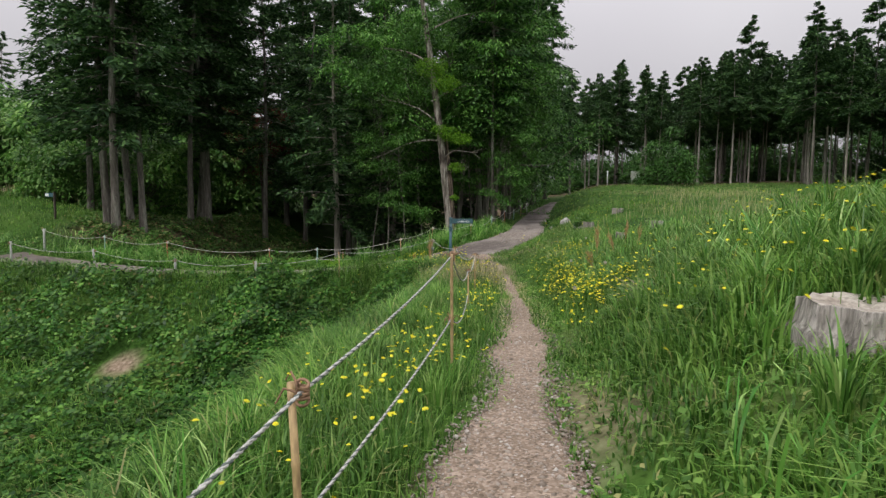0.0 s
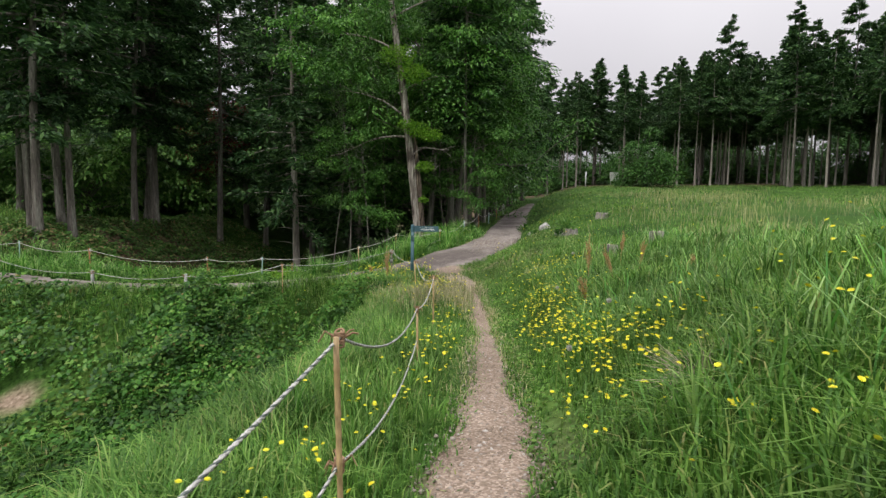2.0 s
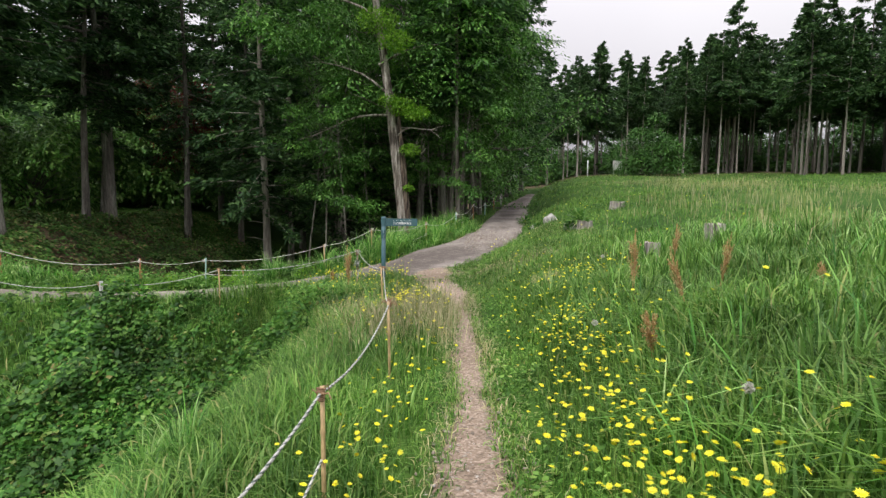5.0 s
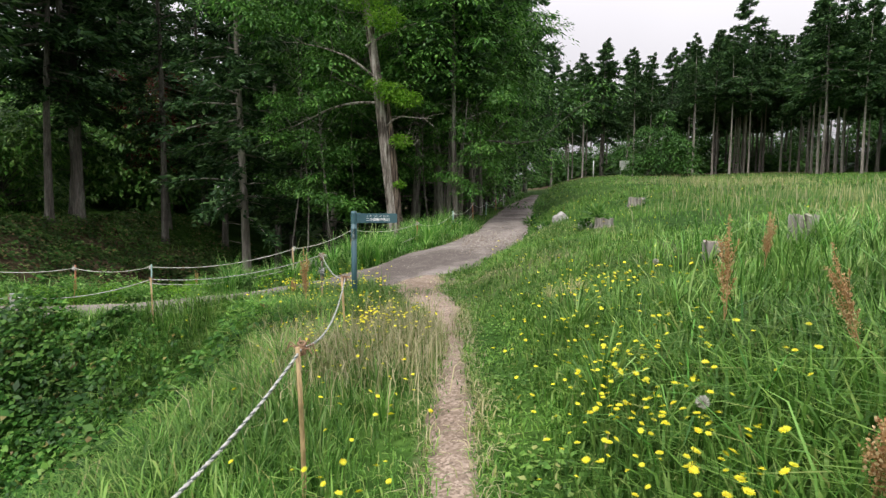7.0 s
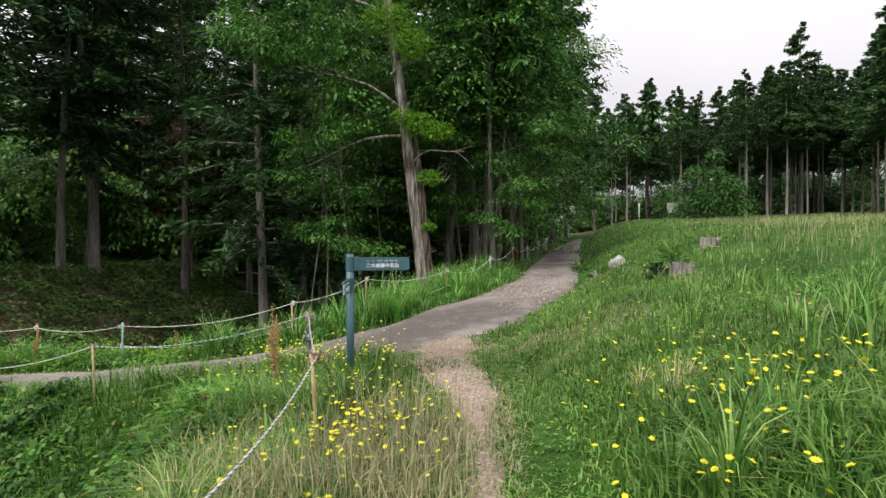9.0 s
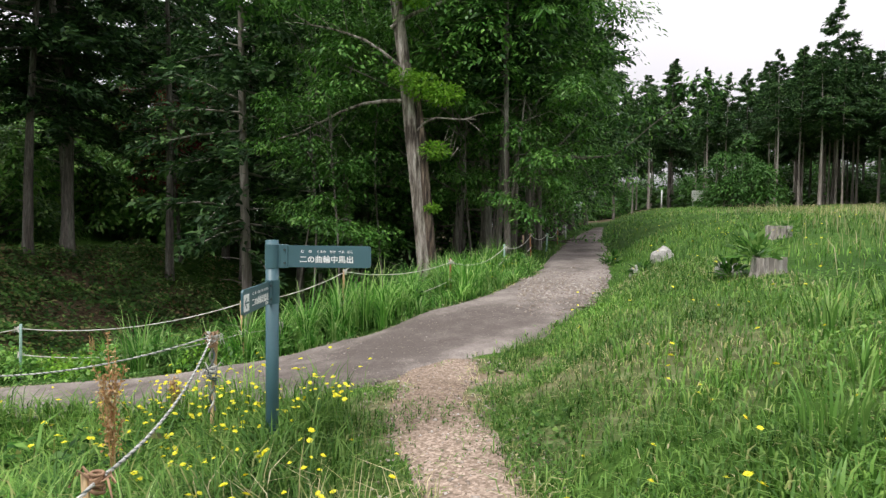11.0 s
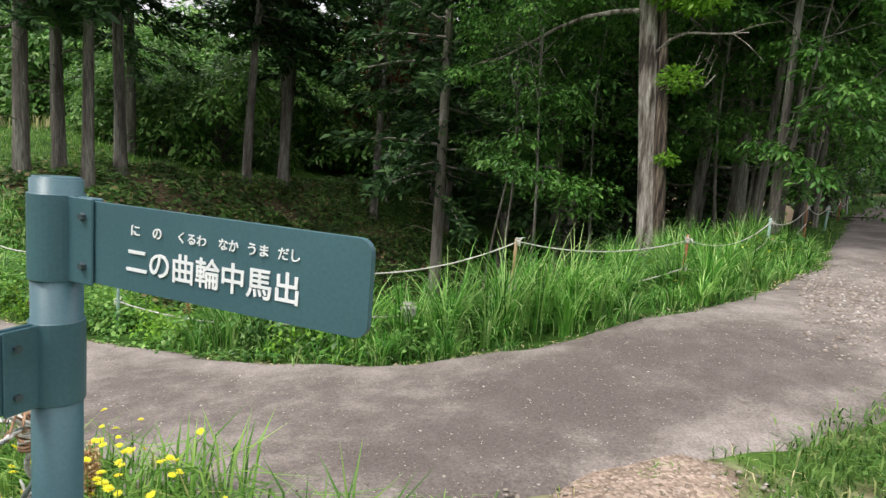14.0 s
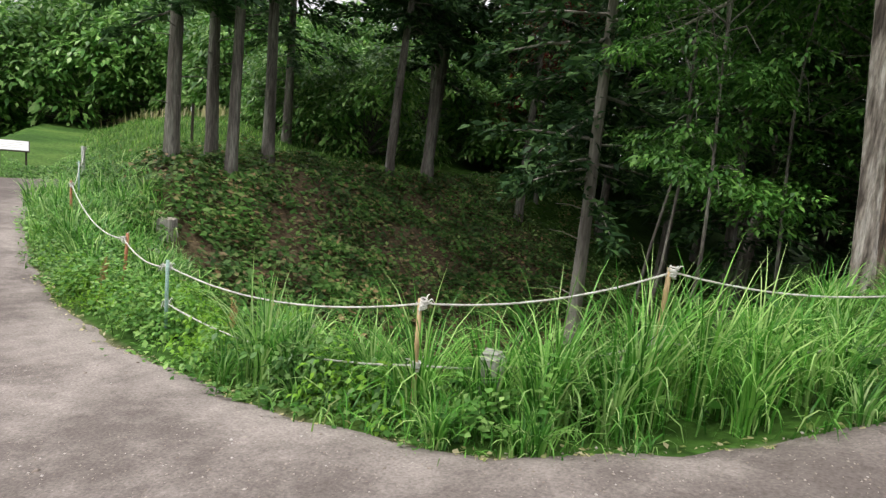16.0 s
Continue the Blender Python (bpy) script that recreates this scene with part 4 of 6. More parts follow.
def dead_tree(x, y):
    rng = np.random.default_rng(31)
    t = thing("dead_tree", at(x, y), "old weathered tree with split grey bole and few living tufts", "tree")
    zs = np.array([-0.5, 0.3, 1.5, 3, 4.5, 6, 8, 10.5, 13.5])
    lean = np.stack([-0.1 * zs - 0.003 * zs ** 2, 0.02 * zs, zs], 1)
    stem = tube(lean, [0.24, 0.185, 0.175, 0.17, 0.165, 0.15, 0.135, 0.11, 0.05], 22, False, 0.25, 4, 9, 0.16)
    z2 = np.array([-0.5, 0.3, 1.5, 2.8, 3.8, 4.6, 5.2])
    twin = tube(np.stack([0.2 - 0.095 * z2, -0.06 + 0.02 * z2, z2], 1), [0.15, 0.115, 0.108, 0.1, 0.085, 0.06, 0.02], 18, False, 0.35, 6, 8, 0.22)
    part("trunk", join_tubes("trunk", [stem], M_DEADWOOD), t)
    part("split_stem", join_tubes("split_stem", [twin], M_ROTWOOD), t, "dark decayed second stem")
    for o, tip, r in (((-0.6, 0, 4.7), (-4.2, 0.4, 4.0), 0.06), ((-0.75, 0, 5.6), (-3.4, -0.6, 7.0), 0.05), ((-0.3, 0, 3.9), (1.3, -0.6, 4.3), 0.04),
                      ((-1.0, 0, 6.6), (2.2, 0.6, 7.9), 0.06), ((-1.2, 0, 8.5), (-4.6, 0.5, 9.6), 0.06), ((-0.1, 0, 3.0), (0.9, -0.5, 3.5), 0.025), ((-1.4, 0, 9.8), (2.0, 0.9, 11.6), 0.05)):
        o, tip = np.array(o), np.array(tip)
        s = np.linspace(0, 1, 7)[:, None]
        P = o + (tip - o) * s + np.array([0, 0, 1]) * np.sin(s * 5) * 0.18 + rng.normal(size=(7, 3)) * 0.05 * s
        tubes = [tube(P, np.linspace(r, 0.012, 7), 6, False, 0.2, 3)]
        for k in range(4):
            j = rng.integers(2, 6)
            d = unit(tip - o + rng.normal(size=3) * 1.6)
            tubes.append(tube([P[j], P[j] + d * 0.4, P[j] + d * 0.8 + np.array([0, 0, -0.08])], [0.014, 0.009, 0.003], 4, False))
        part("dead_limb", join_tubes("dead_limb", tubes, M_DEADWOOD), t)
    for c, R, n in (((-0.1, -0.3, 5.0), 0.55, 330), ((0.5, -0.4, 4.75), 0.5, 280), ((-0.55, -0.45, 5.2), 0.38, 150), ((0.25, -0.4, 3.35), 0.4, 160), ((0.2, -0.33, 1.9), 0.18, 70), ((-1.0, -0.3, 8.2), 0.8, 500), ((-0.3, -0.4, 7.4), 0.7, 420)):
        part("leaf_tuft", cards_mesh("leaf_tuft", tuft(rng, c, R, int(n * 1.8), 0.11), M_BRIGHT), t, "bright green young leaves")
    V = []
    for a, b, n in (((-6.4, -2.2, 6.6), (-2.2, 0.8, 9.8), 34), ((-4.5, -1.5, 9.0), (3.0, 1.8, 14.0), 52), ((0.4, -1.2, 5.0), (3.4, 1.6, 9.5), 34)):
        V += [leaf_dome(rng, rng.uniform(a, b), rng.uniform(0.5, 1.0), 110, 0.185) for _ in range(n)]
    part("crown", cards_mesh("crown", np.concatenate(V), M_BROAD), t)
    return t


dead_tree(-2.5, 30.3)

# a small maple with reddish leaves, deep in the wood
_red = broadleaf("red_maple_tree", 41, 7, 3.0, 3500, 0.16, 0.08, M_BARK, M_RED, "small maple with dark red leaves", 0.5)
_red.matrix_world = at(-17.0, 42.5, 0, 1.3)

# overhanging low boughs on the moat's edge
for _i, (_x, _y, _z, _R) in enumerate(((-6.0, 30.6, 4.6, 1.9), (-5.0, 29.8, 3.9, 1.7), (-4.3, 32.2, 6.2, 1.9), (-1.5, 32.2, 4.6, 1.6), (-6.8, 32.4, 7.0, 1.9), (-0.2, 30.4, 4.1, 1.5), (0.1, 33.4, 5.2, 1.7), (-1.2, 34.0, 6.4, 1.9))):
    _rng2 = np.random.default_rng(60 + _i)
    _g = float(height(_x, _y))
    _t = thing("young_maple", Matrix.Translation((_x, _y, _g)), "young maple leaning over the dark moat", "tree", "broadleaved trees")
    _zz = np.linspace(-0.4, _z - _g + 0.4, 7)
    _tb = [tube(np.stack([0.25 * np.sin(_zz * 0.5 + _i), 0.1 * _zz, _zz], 1), np.linspace(0.042, 0.012, 7), 7, False, 0.2, _i)]
    _tip = np.array([0.25 * np.sin(_zz[-1] * 0.5 + _i), 0.1 * _zz[-1], _zz[-1]])
    _V = []
    for _k in range(16):
        _low = _k >= 10
        _f = _rng2.uniform(0.42, 0.75) if _low else _rng2.uniform(0.7, 0.98)
        _o = np.array([0.25 * np.sin(_zz[-1] * _f * 0.5 + _i), 0.1 * _zz[-1] * _f, _zz[-1] * _f])
        _d = unit(_rng2.normal(size=3) * np.array([1, 1, 0.5]))
        _e = (_o + _d * _R * _rng2.uniform(0.3, 0.75) if _low else _tip + _d * _R * _rng2.uniform(0.5, 1.0)) + np.array([0, 0, -0.9 * _rng2.random()])
        _tb.append(tube([_o, (_o + _e) / 2 + np.array([0, 0, 0.25]), _e], [0.016, 0.01, 0.004], 4, False))
        _V += [leaf_dome(_rng2, _e + _rng2.normal(size=3) * _R * np.array([0.22, 0.22, 0.14]), _R * _rng2.uniform(0.2, 0.33), 85, 0.145) for _ in range(3)]
    part("trunk", join_tubes("trunk", _tb[:1], M_BARK), _t)
    for _q in _tb[1:]:
        part("limb", join_tubes("limb", [_q], M_BARK), _t)
    part("crown", cards_mesh("crown", np.concatenate(_V), M_BROAD), _t)


# -- fences of canes and rope --
def cane_mesh(tall, r, seed, bent=0.02):
    """A bamboo cane with swollen nodes and a cut top."""
    rng = np.random.default_rng(seed)
    zs, rs = [-0.35], [r]
    z = -0.2
    while z < tall - 0.12:
        zs += [z - 0.012, z, z + 0.012]
        rs += [r, r * 1.22, r]
        z += rng.uniform(0.2, 0.28)
    zs.append(tall)
    rs.append(r * 0.96)
    zs = np.array(zs)
    return tube(np.stack([bent * np.sin(zs * 2 + seed), bent * np.cos(zs * 1.5 + seed), zs], 1), rs, 9)


def rope_arrays(P, r, strands=3, pitch=0.11):
    """Strands laid round one another along the line P."""
    P = np.asarray(P, float)
    seg = np.linalg.norm(np.diff(P, axis=0), axis=1)
    s = np.concatenate([[0], np.cumsum(seg)])
    n = max(8, int(s[-1] / 0.026))
    q = np.linspace(0, s[-1], n)
    C = np.stack([np.interp(q, s, P[:, k]) for k in range(3)], 1)
    tan = unit(np.gradient(C, axis=0))
    a = unit(np.cross(tan, np.array([0, 0, 1.0])))
    b = np.cross(tan, a)
    out = []
    for k in range(strands):
        th = q / pitch * 2 * np.pi + k * 2 * np.pi / strands
        out.append(tube(C + (np.cos(th)[:, None] * a + np.sin(th)[:, None] * b) * r * 0.52, r * 0.56, 5, False))
    return out


def sag(p, q, drop, n=14):
    t = np.linspace(0, 1, n)[:, None]
    return np.asarray(p) * (1 - t) + np.asarray(q) * t - np.array([0, 0, 1.0]) * 4 * drop * t * (1 - t)


def knot_mesh(rng, r, n=7):
    """Turns of rope wound round a post, with loose ends."""
    out = []
    for k in range(n):
        th = np.linspace(0, 2 * np.pi, 12)
        tilt = rng.uniform(-0.5, 0.5, 2)
        out.append(tube(np.stack([np.cos(th) * r, np.sin(th) * r, (k - n / 2) * 0.01 + tilt[0] * r * np.cos(th) + tilt[1] * r * np.sin(th)], 1), 0.006, 5, False))
    for k in range(6):
        d = unit(rng.normal(size=3) * np.array([1, 1, 0.4]))
        L = rng.uniform(0.03, 0.075)
        out.append(tube([d * r, d * (r + L * 0.6) + np.array([0, 0, 0.025]), d * (r + L) + np.array([0, 0, rng.uniform(-0.05, 0.03)])], [0.0055, 0.0045, 0.003], 5, False))
    return out


def rope_fence(name, label, posts, second, rope_mat, near, sags):
    """posts: x, y, height of the top rope, kind, post's radius. Each post, knot and span is a part."""
    fence = thing(name, Matrix(), label, "fence")
    rng = np.random.default_rng(len(posts) * 7)
    tops, lows = [], []
    kinds = {"bamboo": M_BAMBOO, "rust": M_RUSTPOST, "grey": M_GREYPOST, "green": M_GREENPOST}
    for i, (x, y, top, kind, r) in enumerate(posts):
        g = float(height(x, y))
        v, f = cane_mesh(top - g + 0.025, r, i + 3, 0.012) if kind == "bamboo" else tube(np.stack([np.zeros(4), np.zeros(4), np.array([-0.35, 0.0, (top - g) * 0.6, top - g + 0.07])], 1), [r, r, r, r * 0.93], 10, True, 0.12, i)
        ob = part("post", join_tubes("post", [(v, f)], kinds[kind]), fence, {"bamboo": "bamboo cane post", "rust": "rust-brown thin post", "grey": "stout weathered grey post", "green": "pale green thin post"}[kind])
        ob.matrix_world = pose(x, y, g, rng.uniform(-4, 4), rng.uniform(-4, 4), rng.uniform(0, 360))
        tops.append(np.array([x, y, top]))
        lows.append(np.array([x, y, g + (top - g) * 0.48]))
        for c in (tops[-1],) + ((lows[-1],) if second(i) else ()):
            k = part("knot", join_tubes("knot", knot_mesh(rng, r + 0.006), M_TIE if rope_mat == M_ROPE else rope_mat), fence)
            k.matrix_world = Matrix.Translation(Vector(c))
    for line, use in ((tops, lambda i: True), (lows, second)):
        for i in range(len(posts) - 1):
            if not use(i):
                continue
            dist = np.linalg.norm(line[i + 1] - line[i])
            P = sag(line[i], line[i + 1], sags(i) * dist)
            if near(i):
                lay = rope_arrays(P, 0.0085, 3, 0.075)
                ro = part("rope", join_tubes("rope", lay[:2], rope_mat), fence)
                part("dark_strand", join_tubes("dark_strand", lay[2:], M_ROPEDARK if rope_mat == M_ROPE else rope_mat), ro, "dark green strand laid into the rope")
            else:
                part("rope", join_tubes("rope", [tube(P, 0.0085, 6, False)], rope_mat), fence)
    return fence


rope_fence("rope_fence", "low rope fence on bamboo canes beside the footpath", [
    (-0.95, -1.3, 0.8, "bamboo", 0.014), (-0.66, 1.96, 0.93, "bamboo", 0.0145), (-0.43, 5.4, 1.06, "bamboo", 0.0135), (-0.5, 9.6, 0.4, "bamboo", 0.013), (-0.5, 12.2, 0.4, "bamboo", 0.013),
    (-1.2, 16.4, 0.17, "bamboo", 0.014), (-2.1, 18.75, 0.2, "bamboo", 0.014), (-5.2, 19.15, -0.3, "bamboo", 0.014), (-8.3, 19.85, -0.78, "grey", 0.045), (-11.5, 20.45, -0.82, "grey", 0.045),
    (-15.0, 21.1, -0.6, "grey", 0.04), (-19.0, 21.85, -0.45, "grey", 0.04)],
    lambda i: i < 3, M_ROPE, lambda i: i < 7, lambda i: 0.012 if i < 2 else 0.045)
rope_fence("rope_fence", "sagging pale rope fence along the moat's edge", [
    (-20.2, 25.1, -0.15, "grey", 0.05), (-16.6, 24.0, -0.3, "green", 0.02), (-13.2, 22.95, -0.4, "rust", 0.022), (-8.8, 22.35, -0.56, "rust", 0.02), (-6.85, 22.1, -0.47, "green", 0.018), (-3.7, 22.45, -0.06, "bamboo", 0.016),
    (-2.64, 23.7, 0.3, "bamboo", 0.018), (-1.25, 25.7, 0.36, "rust", 0.018), (-0.42, 29.6, 0.52, "green", 0.025), (0.22, 33.0, 0.78, "rust", 0.022), (0.75, 36.0, 0.75, "green", 0.03), (1.3, 40.0, 0.95, "rust", 0.025), (1.9, 45, 1.1, "grey", 0.03)],
    lambda i: 4 <= i < 9, M_ROPEGREY, lambda i: 3 <= i < 8, lambda i: 0.05)
# loose coil hanging from the corner post
_coil = thing("rope_coil", Matrix.Translation((-2.1, 18.75, 0.14)), "loose twisted dark and white rope wound down a cane", "rope")
for _k, _m in ((0, M_ROPE), (1, M_ROPEDARK)):
    _z = np.linspace(0.04, -0.5, 60)
    part("strand", join_tubes("strand", [tube(np.stack([(0.021 + 0.006 * np.sin(_z * 19)) * np.cos(_z * 30 + _k * 3.1), (0.021 + 0.006 * np.sin(_z * 23)) * np.sin(_z * 30 + _k * 3.1), _z], 1), 0.0085, 6, False)], _m), _coil)

for _zk, _mk in ((0.05, M_ROPE), (0.02, M_TIE), (-0.2, M_ROPE), (-0.23, M_ROPEDARK)):
    part("knot", join_tubes("knot", knot_mesh(np.random.default_rng(int(_zk * 100) + 50), 0.032, 7), _mk), _coil, "bulky rope knot").matrix_local = pose(0, 0, _zk)


# -- signpost --
def box_bm(sx, sy, sz, bevel=0.003, segs=2):
    bm = bmesh.new()
    bmesh.ops.create_cube(bm, size=1.0)
    bmesh.ops.scale(bm, vec=(sx, sy, sz), verts=bm.verts)
    if bevel:
        bmesh.ops.bevel(bm, geom=bm.edges[:], offset=bevel, segments=segs, affect="EDGES")
    return bm


def plate_bm(w, h, t, r, sharp_left=True):
    """An upright board in x and z, its free corners rounded."""
    pts = []
    for cx, cz, a0, rr in ((w - r, h / 2 - r, 0, r), (0, h / 2, 90, 0), (0, -h / 2, 180, 0), (w - r, -h / 2 + r, 270, r)):
        if rr == 0:
            pts.append((cx, cz))
        else:
            pts += [(cx + rr * math.cos(radians(a0 + k * 15)), cz + rr * math.sin(radians(a0 + k * 15))) for k in range(7)]
    bm = bmesh.new()
    vs = [bm.verts.new((x, -t / 2, z)) for x, z in pts]
    f = bm.faces.new(vs)
    ex = bmesh.ops.extrude_face_region(bm, geom=[f])
    bmesh.ops.translate(bm, verts=[v for v in ex["geom"] if isinstance(v, bmesh.types.BMVert)], vec=(0, t, 0))
    bmesh.ops.recalc_face_normals(bm, faces=bm.faces)
    return bm


def text_mesh(body, width, tall):
    cu = bpy.data.curves.new("lettering", "FONT")
    cu.body, cu.size, cu.extrude, cu.align_x, cu.align_y = body, 1.0, 0.004, "CENTER", "CENTER"
    cu.offset = 0.014
    cu.resolution_u = 3
    ob = new("lettering_curve", cu)
    bpy.context.view_layer.update()
    me = bpy.data.meshes.new_from_object(ob.evaluated_get(bpy.context.evaluated_depsgraph_get()))
    bpy.data.objects.remove(ob)
    co = np.empty(len(me.vertices) * 3, np.float32)
    me.vertices.foreach_get("co", co)
    co = co.reshape(-1, 3)
    lo, hi = co.min(0), co.max(0)
    co[:, 0] = (co[:, 0] - (lo[0] + hi[0]) / 2) * width / (hi[0] - lo[0])
    co[:, 1] = (co[:, 1] - (lo[1] + hi[1]) / 2) * tall / (hi[1] - lo[1])
    co[:, 2] *= 0.2
    me.vertices.foreach_set("co", co.ravel())
    me.update()
    return me


def bolt_bm(r=0.008, h=0.008):
    bm = bmesh.new()
    bmesh.ops.create_cone(bm, cap_ends=True, segments=6, radius1=r, radius2=r * 0.85, depth=h)
    return bm


def sign_board(post, z, heading, length, tall, main, small, extra, arrow):
    """A board clamped to the post, with raised lettering on the side that faces the path."""
    m = pose(0, 0, z, 0, 0, heading)
    board = part("board", plate_bm(length, tall, 0.012, 0.022), post, "blue-grey sign board with white Japanese lettering", M_SIGN)
    board.matrix_local = m @ pose(0.07, 0, 0)
    face = pose(length / 2 if not arrow else length * 0.56, -0.0075, 0, 90, 0, 0) if not arrow else pose(length * 0.40, 0.0075, 0, 90, 0, 180)
    for body, w, h, dx, dz in ((main, length * 0.6, tall * 0.34, 0.0, -0.018), *((w, length * 0.6 * 0.055 * len(w), tall * 0.125, length * 0.6 * k, 0.034) for w, k in small)):
        tx = part("lettering", text_mesh(body, w, h), board, "white lettering", M_WHITE)
        tx.matrix_local = face @ pose(dx, dz, 0)
    if extra:
        tx = part("lettering", text_mesh(extra, 0.064, 0.024), board, "white lettering", M_WHITE)
        tx.matrix_local = face @ pose(0.142, -0.056, 0)
    if arrow:
        pan = part("arrow_panel", box_bm(0.1, 0.1, 0.003, 0.001, 1), board, "white square panel with an arrow", M_WHITE)
        pan.matrix_local = face @ pose(-0.285, -0.006, 0)
        for dx, dy, rz, L in ((0.0, 0.0, 0, 0.07), (-0.018, 0.013, 45, 0.045), (-0.018, -0.013, -45, 0.045)):
            bar = part("arrow_stroke", box_bm(L, 0.009, 0.003, 0.0008, 1), pan, "dark arrow stroke", M_SIGN)
            bar.matrix_local = pose(dx, dy, 0.0025, 0, 0, rz)
    clamp = bmesh.new()
    bmesh.ops.create_cone(clamp, segments=28, radius1=0.0485, radius2=0.0485, depth=tall + 0.012, cap_ends=True)
    bmesh.ops.bevel(clamp, geom=clamp.edges[:], offset=0.0012, segments=1, affect="EDGES")
    ring = part("clamp", clamp, post, "clamp sleeve round the post", M_SIGN)
    ring.matrix_local = m
    for sgn in (-1, 1):
        lug = part("clamp_lug", box_bm(0.07, 0.005, tall + 0.01, 0.002, 1), ring, "", M_SIGN)
        lug.matrix_local = pose(0.075, sgn * 0.0095, 0)
        for dz in (-0.045, 0.045):
            b = part("bolt", bolt_bm(), ring, "dark bolt", M_SIGNDARK)
            b.matrix_local = pose(0.088, sgn * 0.016, dz, 90, 0, 0)


def reading(middle):
    """The small reading above the main line, word by word, each over its characters."""
    return (("に", -0.443), ("の", -0.304), ("くるわ", -0.09), (middle, 0.12), ("うま", 0.282), ("だし", 0.443))


def signpost(x, y, top):
    g = float(height(x, y))
    s = thing("signpost", pose(x, y, g), "blue-grey metal signpost with two direction boards", "signpost")
    bm = bmesh.new()
    bmesh.ops.create_cone(bm, segments=32, radius1=0.044, radius2=0.044, depth=top - g + 0.35, cap_ends=True)
    bmesh.ops.bevel(bm, geom=[e for e in bm.edges if abs(e.verts[0].co.z - e.verts[1].co.z) < 1e-4 and e.verts[0].co.z > 0], offset=0.004, segments=2, affect="EDGES")
    bmesh.ops.translate(bm, verts=bm.verts, vec=(0, 0, (top - g - 0.35) / 2))
    pole = part("pole", bm, s, "round painted pole", M_SIGN)
    for p in pole.data.polygons:
        p.use_smooth = abs(p.normal.z) < 0.3
    sign_board(s, 0.815 - g, 5.9, 0.606, 0.148, "二の曲輪中馬出", reading("なか"), "", False)
    sign_board(s, 0.575 - g, -81, 0.58, 0.148, "二の曲輪北馬出", reading("きた"), "65m", True)
    return s


signpost(-1.52, 18.5, 0.925)


# -- stumps, stones, markers --
def stump(x, y, r, tall, label, seed, group="tree stumps"):
    rng = np.random.default_rng(seed)
    t = thing("tree_stump", at(x, y), label, "tree stump", group)
    zs = np.array([-0.3, 0.0, tall * 0.25, tall * 0.6, tall * 0.97, tall])
    v, f = tube(np.stack([np.zeros(6), np.zeros(6), zs], 1), r * np.array([1.18, 1.13, 1.05, 1.01, 1.0, 0.98]), 40, False, 0.07, seed, 13, 0.04)
    ang = np.arctan2(v[:, 1], v[:, 0])
    v[:, :2] *= (1 + 0.05 * np.sin(ang * 31 + seed) + 0.03 * np.sin(ang * 57))[:, None]
    v[-40:, 2] += 0.006 * np.sin(ang[-40:] * 9) + rng.normal(size=40) * 0.008
    part("bark", join_tubes("bark", [(v, f)], M_STUMPSIDE), t)
    n = 40
    rings = [v[-40:] * np.array([k, k, 1]) - np.array([0, 0, (1 - k) * 0.05]) for k in (0.97, 0.7, 0.35)]
    tv = np.concatenate(rings + [np.array([[0, 0, tall - 0.05]])])
    j = np.arange(n)
    q = np.concatenate([np.stack([k * n + j, k * n + (j + 1) % n, (k + 1) * n + (j + 1) % n, (k + 1) * n + j], 1) for k in range(2)] + [np.stack([2 * n + j, 2 * n + (j + 1) % n, j * 0 + 3 * n, j * 0 + 3 * n], 1)])
    part("cut_face", join_tubes("cut_face", [(tv, q)], M_STUMPTOP), t)
    return t


stump(2.05, 3.5, 0.34, 1.04 - float(height(2.05, 3.5)), "big weathered grey tree stump in long grass", 1)
stump(5.2, 27.8, 0.23, 0.25, "pale bleached tree stump with spread roots", 2)
stump(3.25, 22.9, 0.19, 0.22, "low weathered stump overgrown with weeds", 3)
stump(4.0, 16.0, 0.14, 0.5, "upright pale grey tree stump", 4)
stump(3.12, 16.2, 0.11, 0.33, "small dark tree stump in grass", 5)
stump(-6.4, 23.3, 0.2, 0.5, "crumbling brown stump with ferns on it", 6)
stump(-14.2, 25.0, 0.22, 0.35, "grey stump in the moat's herbage", 7)


def stone(x, y, sx, sy, sz, label, seed, lift=0.3):
    bm = bmesh.new()
    bmesh.ops.create_icosphere(bm, subdivisions=3, radius=1.0)
    for v in bm.verts:
        k = 1 + 0.35 * noise.noise(v.co * 1.4 + Vector((seed, 0, 0))) + 0.12 * noise.noise(v.co * 4 + Vector((0, seed, 0)))
        v.co = Vector((v.co.x * sx, v.co.y * sy, v.co.z * sz)) * k
    me = bpy.data.meshes.new("stone")
    bm.to_mesh(me)
    bm.free()
    me.materials.append(M_ROCK)
    ob = tagged(new("stone", me), label, "stone", "stones")
    ob.matrix_world = Matrix.Translation((x, y, float(height(x, y)) + sz * lift)) @ Matrix.Rotation(seed, 4, "Z")


stone(2.9, 27.5, 0.3, 0.2, 0.2, "pale grey field stone in the grass", 1.0)
stone(2.95, 23.5, 0.2, 0.16, 0.18, "pale grey field stone in the grass", 2.0)
stone(2.25, 26.6, 0.16, 0.12, 0.16, "small pale stone at the track's edge", 3.0)
stone(-13.0, 24.3, 0.3, 0.22, 0.22, "grey stone among herbs at the fence", 4.0)
_bm = box_bm(0.17, 0.17, 0.75, 0.03, 3)
for _v in _bm.verts:
    _v.co += 0.015 * noise.noise_vector(_v.co * 6)
_me = bpy.data.meshes.new("marker_stone")
_bm.to_mesh(_me)
_bm.free()
_me.materials.append(M_ROCK)
_mk = tagged(new("marker_stone", _me), "short squared stone marker in tall grass", "marker stone")
